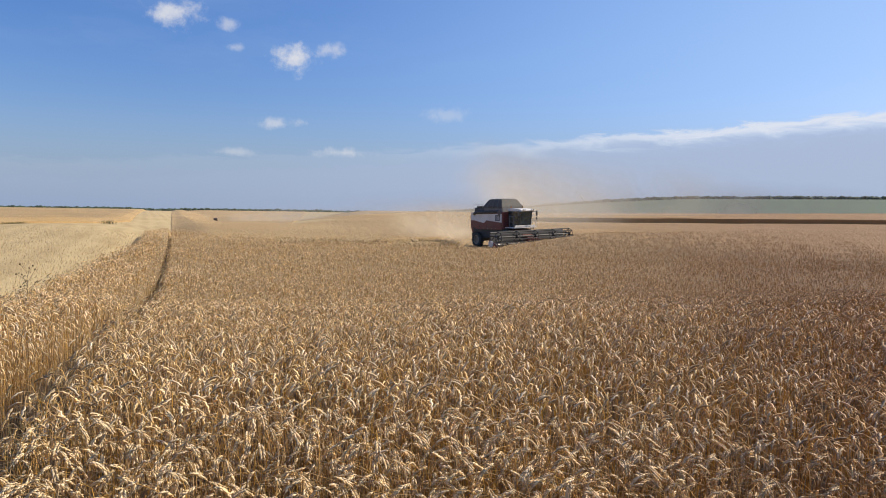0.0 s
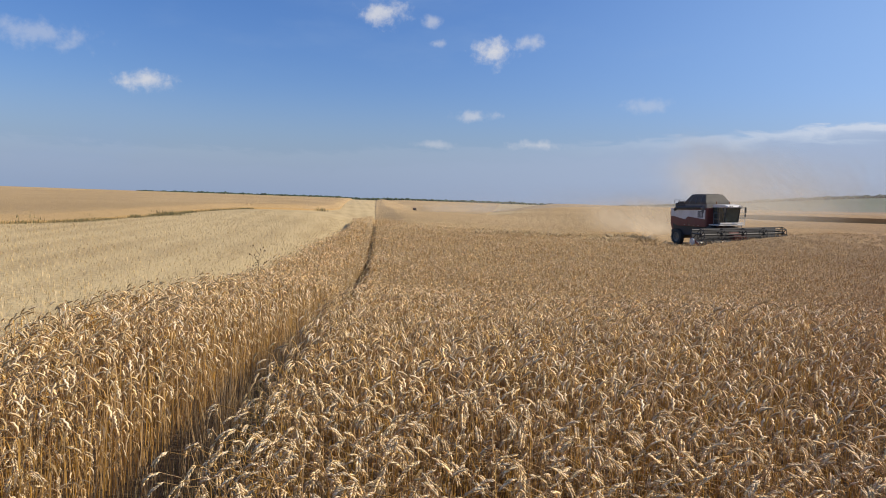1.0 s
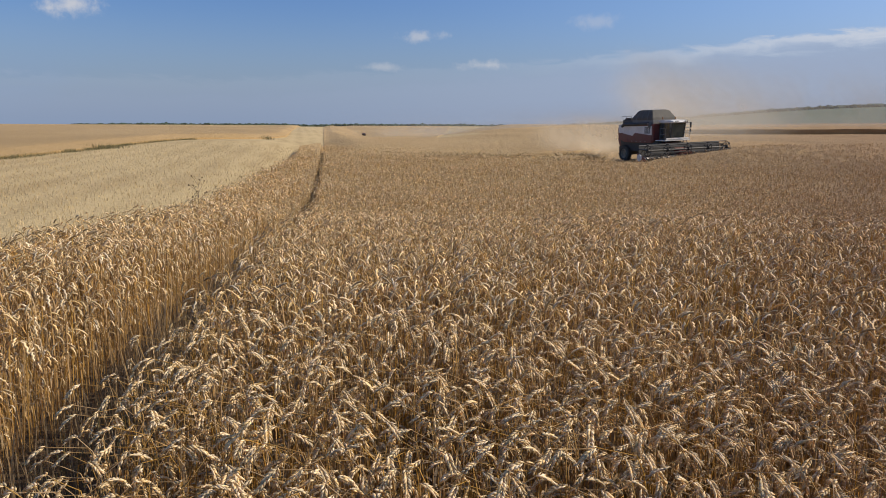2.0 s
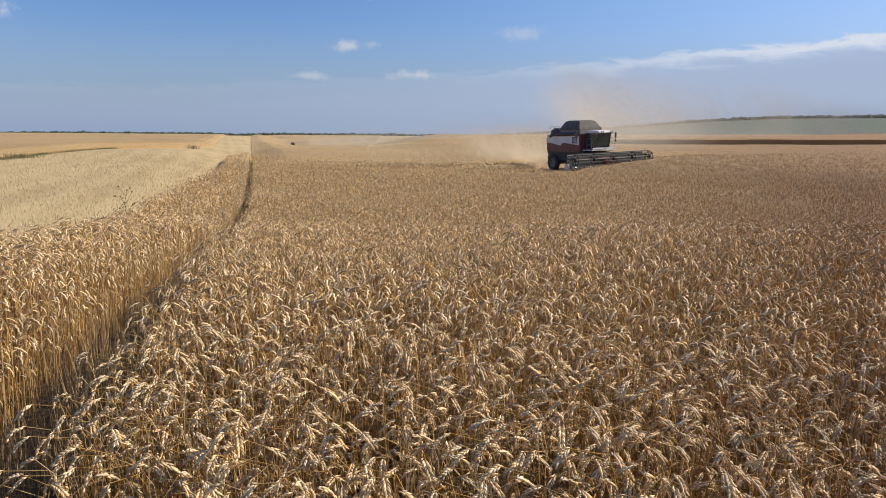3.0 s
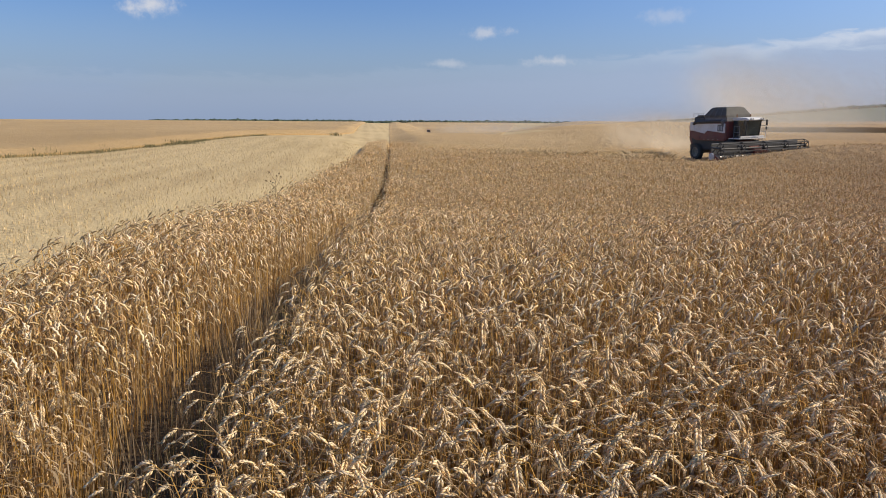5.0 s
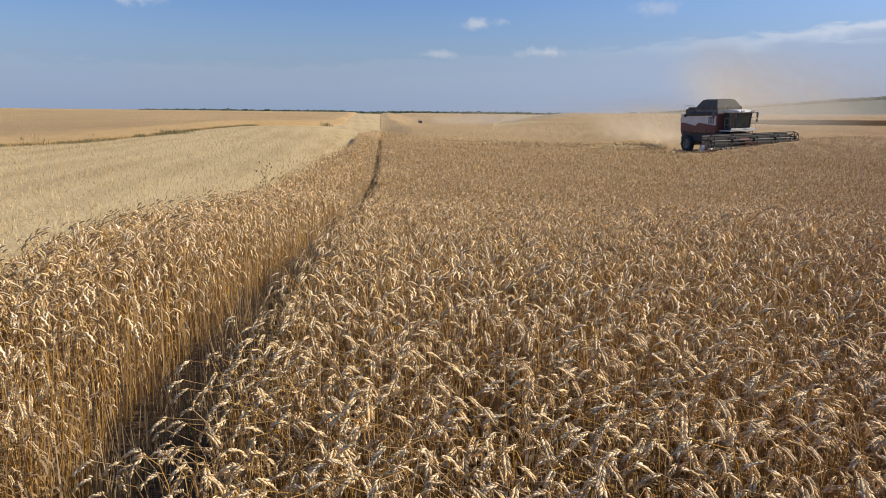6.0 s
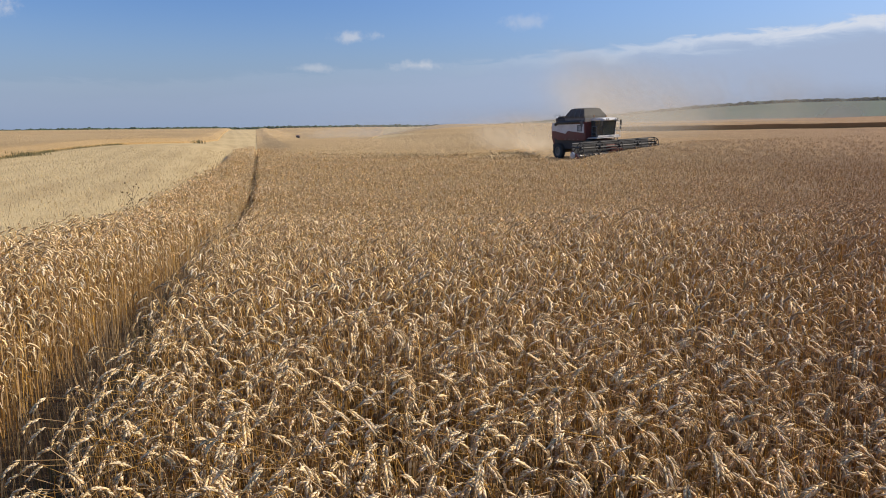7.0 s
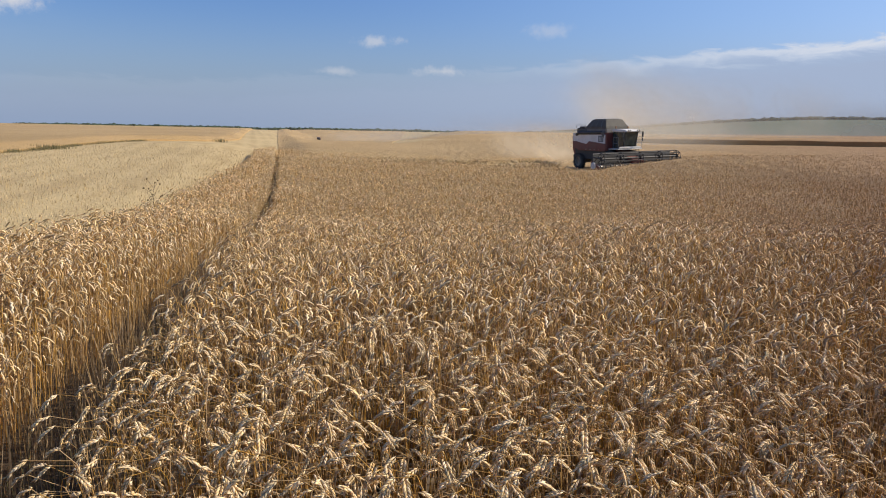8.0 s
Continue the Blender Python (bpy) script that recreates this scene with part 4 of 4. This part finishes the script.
# ======== weeds ========
def thistle(place, tall, seed):
    """A tall dry thistle: branching stem, leaves and round seed heads."""
    rng = random.Random(seed)
    top = tagged(new("thistle"), "tall dry brown thistle with seed heads above the wheat", "weed")
    top.matrix_world = Matrix.Translation(place)
    bm = bmesh.new()
    rod(bm, (0, 0, 0), (0.02, 0, tall * 0.75), 0.006, 0.004, 6)
    heads = []
    for k in range(13):
        z = tall * (0.42 + 0.035 * k)
        a = k * 2.4
        out = rng.uniform(0.1, 0.22)
        tip = (0.02 + math.cos(a) * out, math.sin(a) * out, z + rng.uniform(0.12, 0.26))
        rod(bm, (0.015, 0, z), tip, 0.003, 0.002, 5)
        heads.append(tip)
    part("stem", bm, WEED_DRY, top)
    for h in heads:
        bm = bmesh.new()
        bmesh.ops.create_icosphere(bm, subdivisions=2, radius=0.013, matrix=Matrix.Translation(h) @ Matrix.Diagonal((1, 1, 1.2, 1)))
        for v in bm.verts:
            v.co += (v.co - Vector(h)) * rng.uniform(-0.1, 0.5)
        part("seed_head", bm, WEED_DRY, top)
    bm = bmesh.new()
    for k in range(14):
        a, z = k * 2.1, tall * (0.2 + 0.045 * k)
        d = Vector((math.cos(a), math.sin(a), 0))
        n = Vector((-d.y, d.x, 0)) * 0.014
        p = Vector((0.012, 0, z))
        v = [bm.verts.new(q) for q in (p, p + d * 0.08 + n + Vector((0, 0, 0.03)), p + d * 0.17 - Vector((0, 0, 0.03)), p + d * 0.08 - n + Vector((0, 0, 0.03)))]
        bm.faces.new(v)
    part("leaves", bm, WEED, top)


thistle(at(-7.35, 15.2, 0.0), 1.32, 1)


def weed_bed(name, label, rows, seed, mat=WEED, thick=1.0, bend=0.12):
    """Rank weeds along a field edge: many narrow upright leaves and stems."""
    rng = np.random.default_rng(seed)
    V, F = [], []
    for x, y, tall, n, spread in rows:
        for _ in range(n):
            px, py = x + rng.normal(0, spread), y + rng.normal(0, spread)
            h, a = tall * rng.uniform(0.4, 1.1), rng.uniform(0, 6.28)
            lean = rng.normal(0, bend, 2) * h
            z = float(ground(px, py))
            w = np.array((math.cos(a), math.sin(a), 0)) * rng.uniform(0.015, 0.05) * min(1.0, tall * 1.1) * thick
            p = np.array((px, py, z))
            q = p + (lean[0] * 0.4, lean[1] * 0.4, h * 0.55)
            t = p + (lean[0], lean[1], h)
            k = len(V)
            V += [p - w * 0.5, p + w * 0.5, q + w, q - w, t]
            F += [(k, k + 1, k + 2, k + 3), (k + 3, k + 2, k + 4)]
    return tagged(mesh_object(name, V, F, [mat], False), label, "weeds", kind="stuff")


edge_rng = random.Random(8)
fringe = []
for k in range(230):
    y = edge_rng.uniform(26, 88)
    fringe.append((float(field_left(y)) + edge_rng.uniform(0.0, 0.7), y, edge_rng.uniform(0.12, 0.3), 36, 0.35))
weed_bed("edge_weeds", "dull green weeds along the edge of the far wheat", fringe, 9)
clump = [(-16.2 + edge_rng.uniform(-1.6, 1.6), 63.5 + edge_rng.uniform(-1, 1), edge_rng.uniform(0.28, 0.5), 24, 0.4) for _ in range(14)]
weed_bed("weed_clump", "taller clump of green-brown weeds at the field corner", clump, 10)
low = [(float(track(y)) - float(gap(y)) * edge_rng.uniform(0.15, 0.85), y, edge_rng.uniform(0.18, 0.42), 9, 0.06) for y in (0.6 + 0.06 * k for k in range(150))]
weed_bed("track_weeds", "dull green and brown weeds in the shaded tramline", low, 12, WEED, 0.25)
corner = [(-3.9 + edge_rng.uniform(-0.8, 0.8), 101 + edge_rng.uniform(-1, 1), edge_rng.uniform(0.4, 0.7), 20, 0.4) for _ in range(5)]
weed_bed("corner_bush", "small dark bush of weeds at the stubble corner", corner, 13)
trodden = [(float(track(y)) - float(gap(y)) * edge_rng.uniform(0.0, 1.0), y, edge_rng.uniform(0.3, 0.62), 11, 0.07) for y in (0.5 + 0.035 * k for k in range(400))]
weed_bed("trodden_straw", "bent dry straw and leaves lying in the tramline", trodden, 14, LEAF, 0.16)
tufts = [(float(field_left(y)) - d, y, h, 9, 0.2) for y, d, h in ((45.5, 0.5, 0.6), (46.6, 0.3, 0.7), (52.5, 0.6, 0.6), (48, 5.5, 1.2))]
heap_rng = random.Random(31)
heaps = []
for k in range(230):
    a = radians(heap_rng.uniform(6.5, 24.3))
    row = heap_rng.choice((53.0, 56.0, 59.5)) + heap_rng.gauss(0, 0.35)
    if math.sin(a * 95 + row * 0.9) + 0.5 * math.sin(a * 37) > 0.55:
        heaps.append((row * math.tan(a), row, heap_rng.uniform(0.7, 0.98), 80, 0.5))
weed_bed("straw_heaps", "loose heaps of lodged straw behind the harvester", heaps, 32, STRAW, 1.5, 0.9)
weed_bed("weed_tufts", "single weed tufts sticking out of the far wheat", tufts, 11)

# ======== stubble left of the strip ========
rng = np.random.default_rng(21)
n = 70000
sr = rng.uniform(4.5, 75, n)
s_a = np.radians(rng.uniform(-50, 3, n))
sx, sy = sr * np.sin(s_a), sr * np.cos(s_a)
sx = np.round(sx / 0.15) * 0.15 + rng.normal(0, 0.025, n)
ok = (sx < strip_left(sy) - 0.05) & (sx > field_left(sy) + 0.3)
sx, sy = sx[ok], sy[ok]
n = len(sx)
sz = ground(sx, sy)
lying = rng.random(n) < 0.3
sh = rng.uniform(0.05, 0.11, n)
tilt = np.where(lying[:, None], rng.normal(0, 1.3, (n, 2)), rng.normal(0, 0.25, (n, 2))) * sh[:, None]
turn = rng.uniform(0, math.pi, n)
half = (0.0028 + 0.00007 * sr[ok]) * rng.uniform(0.7, 1.4, n)
wx, wy = np.cos(turn) * half, np.sin(turn) * half
sh = np.where(lying, 0.03, sh)
quad = np.stack([
    np.stack([sx - wx, sy - wy, sz], -1), np.stack([sx + wx, sy + wy, sz], -1),
    np.stack([sx + wx + tilt[:, 0], sy + wy + tilt[:, 1], sz + sh], -1), np.stack([sx - wx + tilt[:, 0], sy - wy + tilt[:, 1], sz + sh], -1)], 1).reshape(-1, 3)
me = bpy.data.meshes.new("stubble")
me.vertices.add(4 * n)
me.vertices.foreach_set("co", quad.astype(np.float32).ravel())
me.loops.add(4 * n)
me.loops.foreach_set("vertex_index", np.arange(4 * n, dtype=np.int32))
me.polygons.add(n)
me.polygons.foreach_set("loop_start", np.arange(n, dtype=np.int32) * 4)
me.materials.append(STRAW)
me.update(calc_edges=True)
tagged(new("stubble", me), "short pale cut straw stubble in drilled rows", "stubble", kind="stuff")
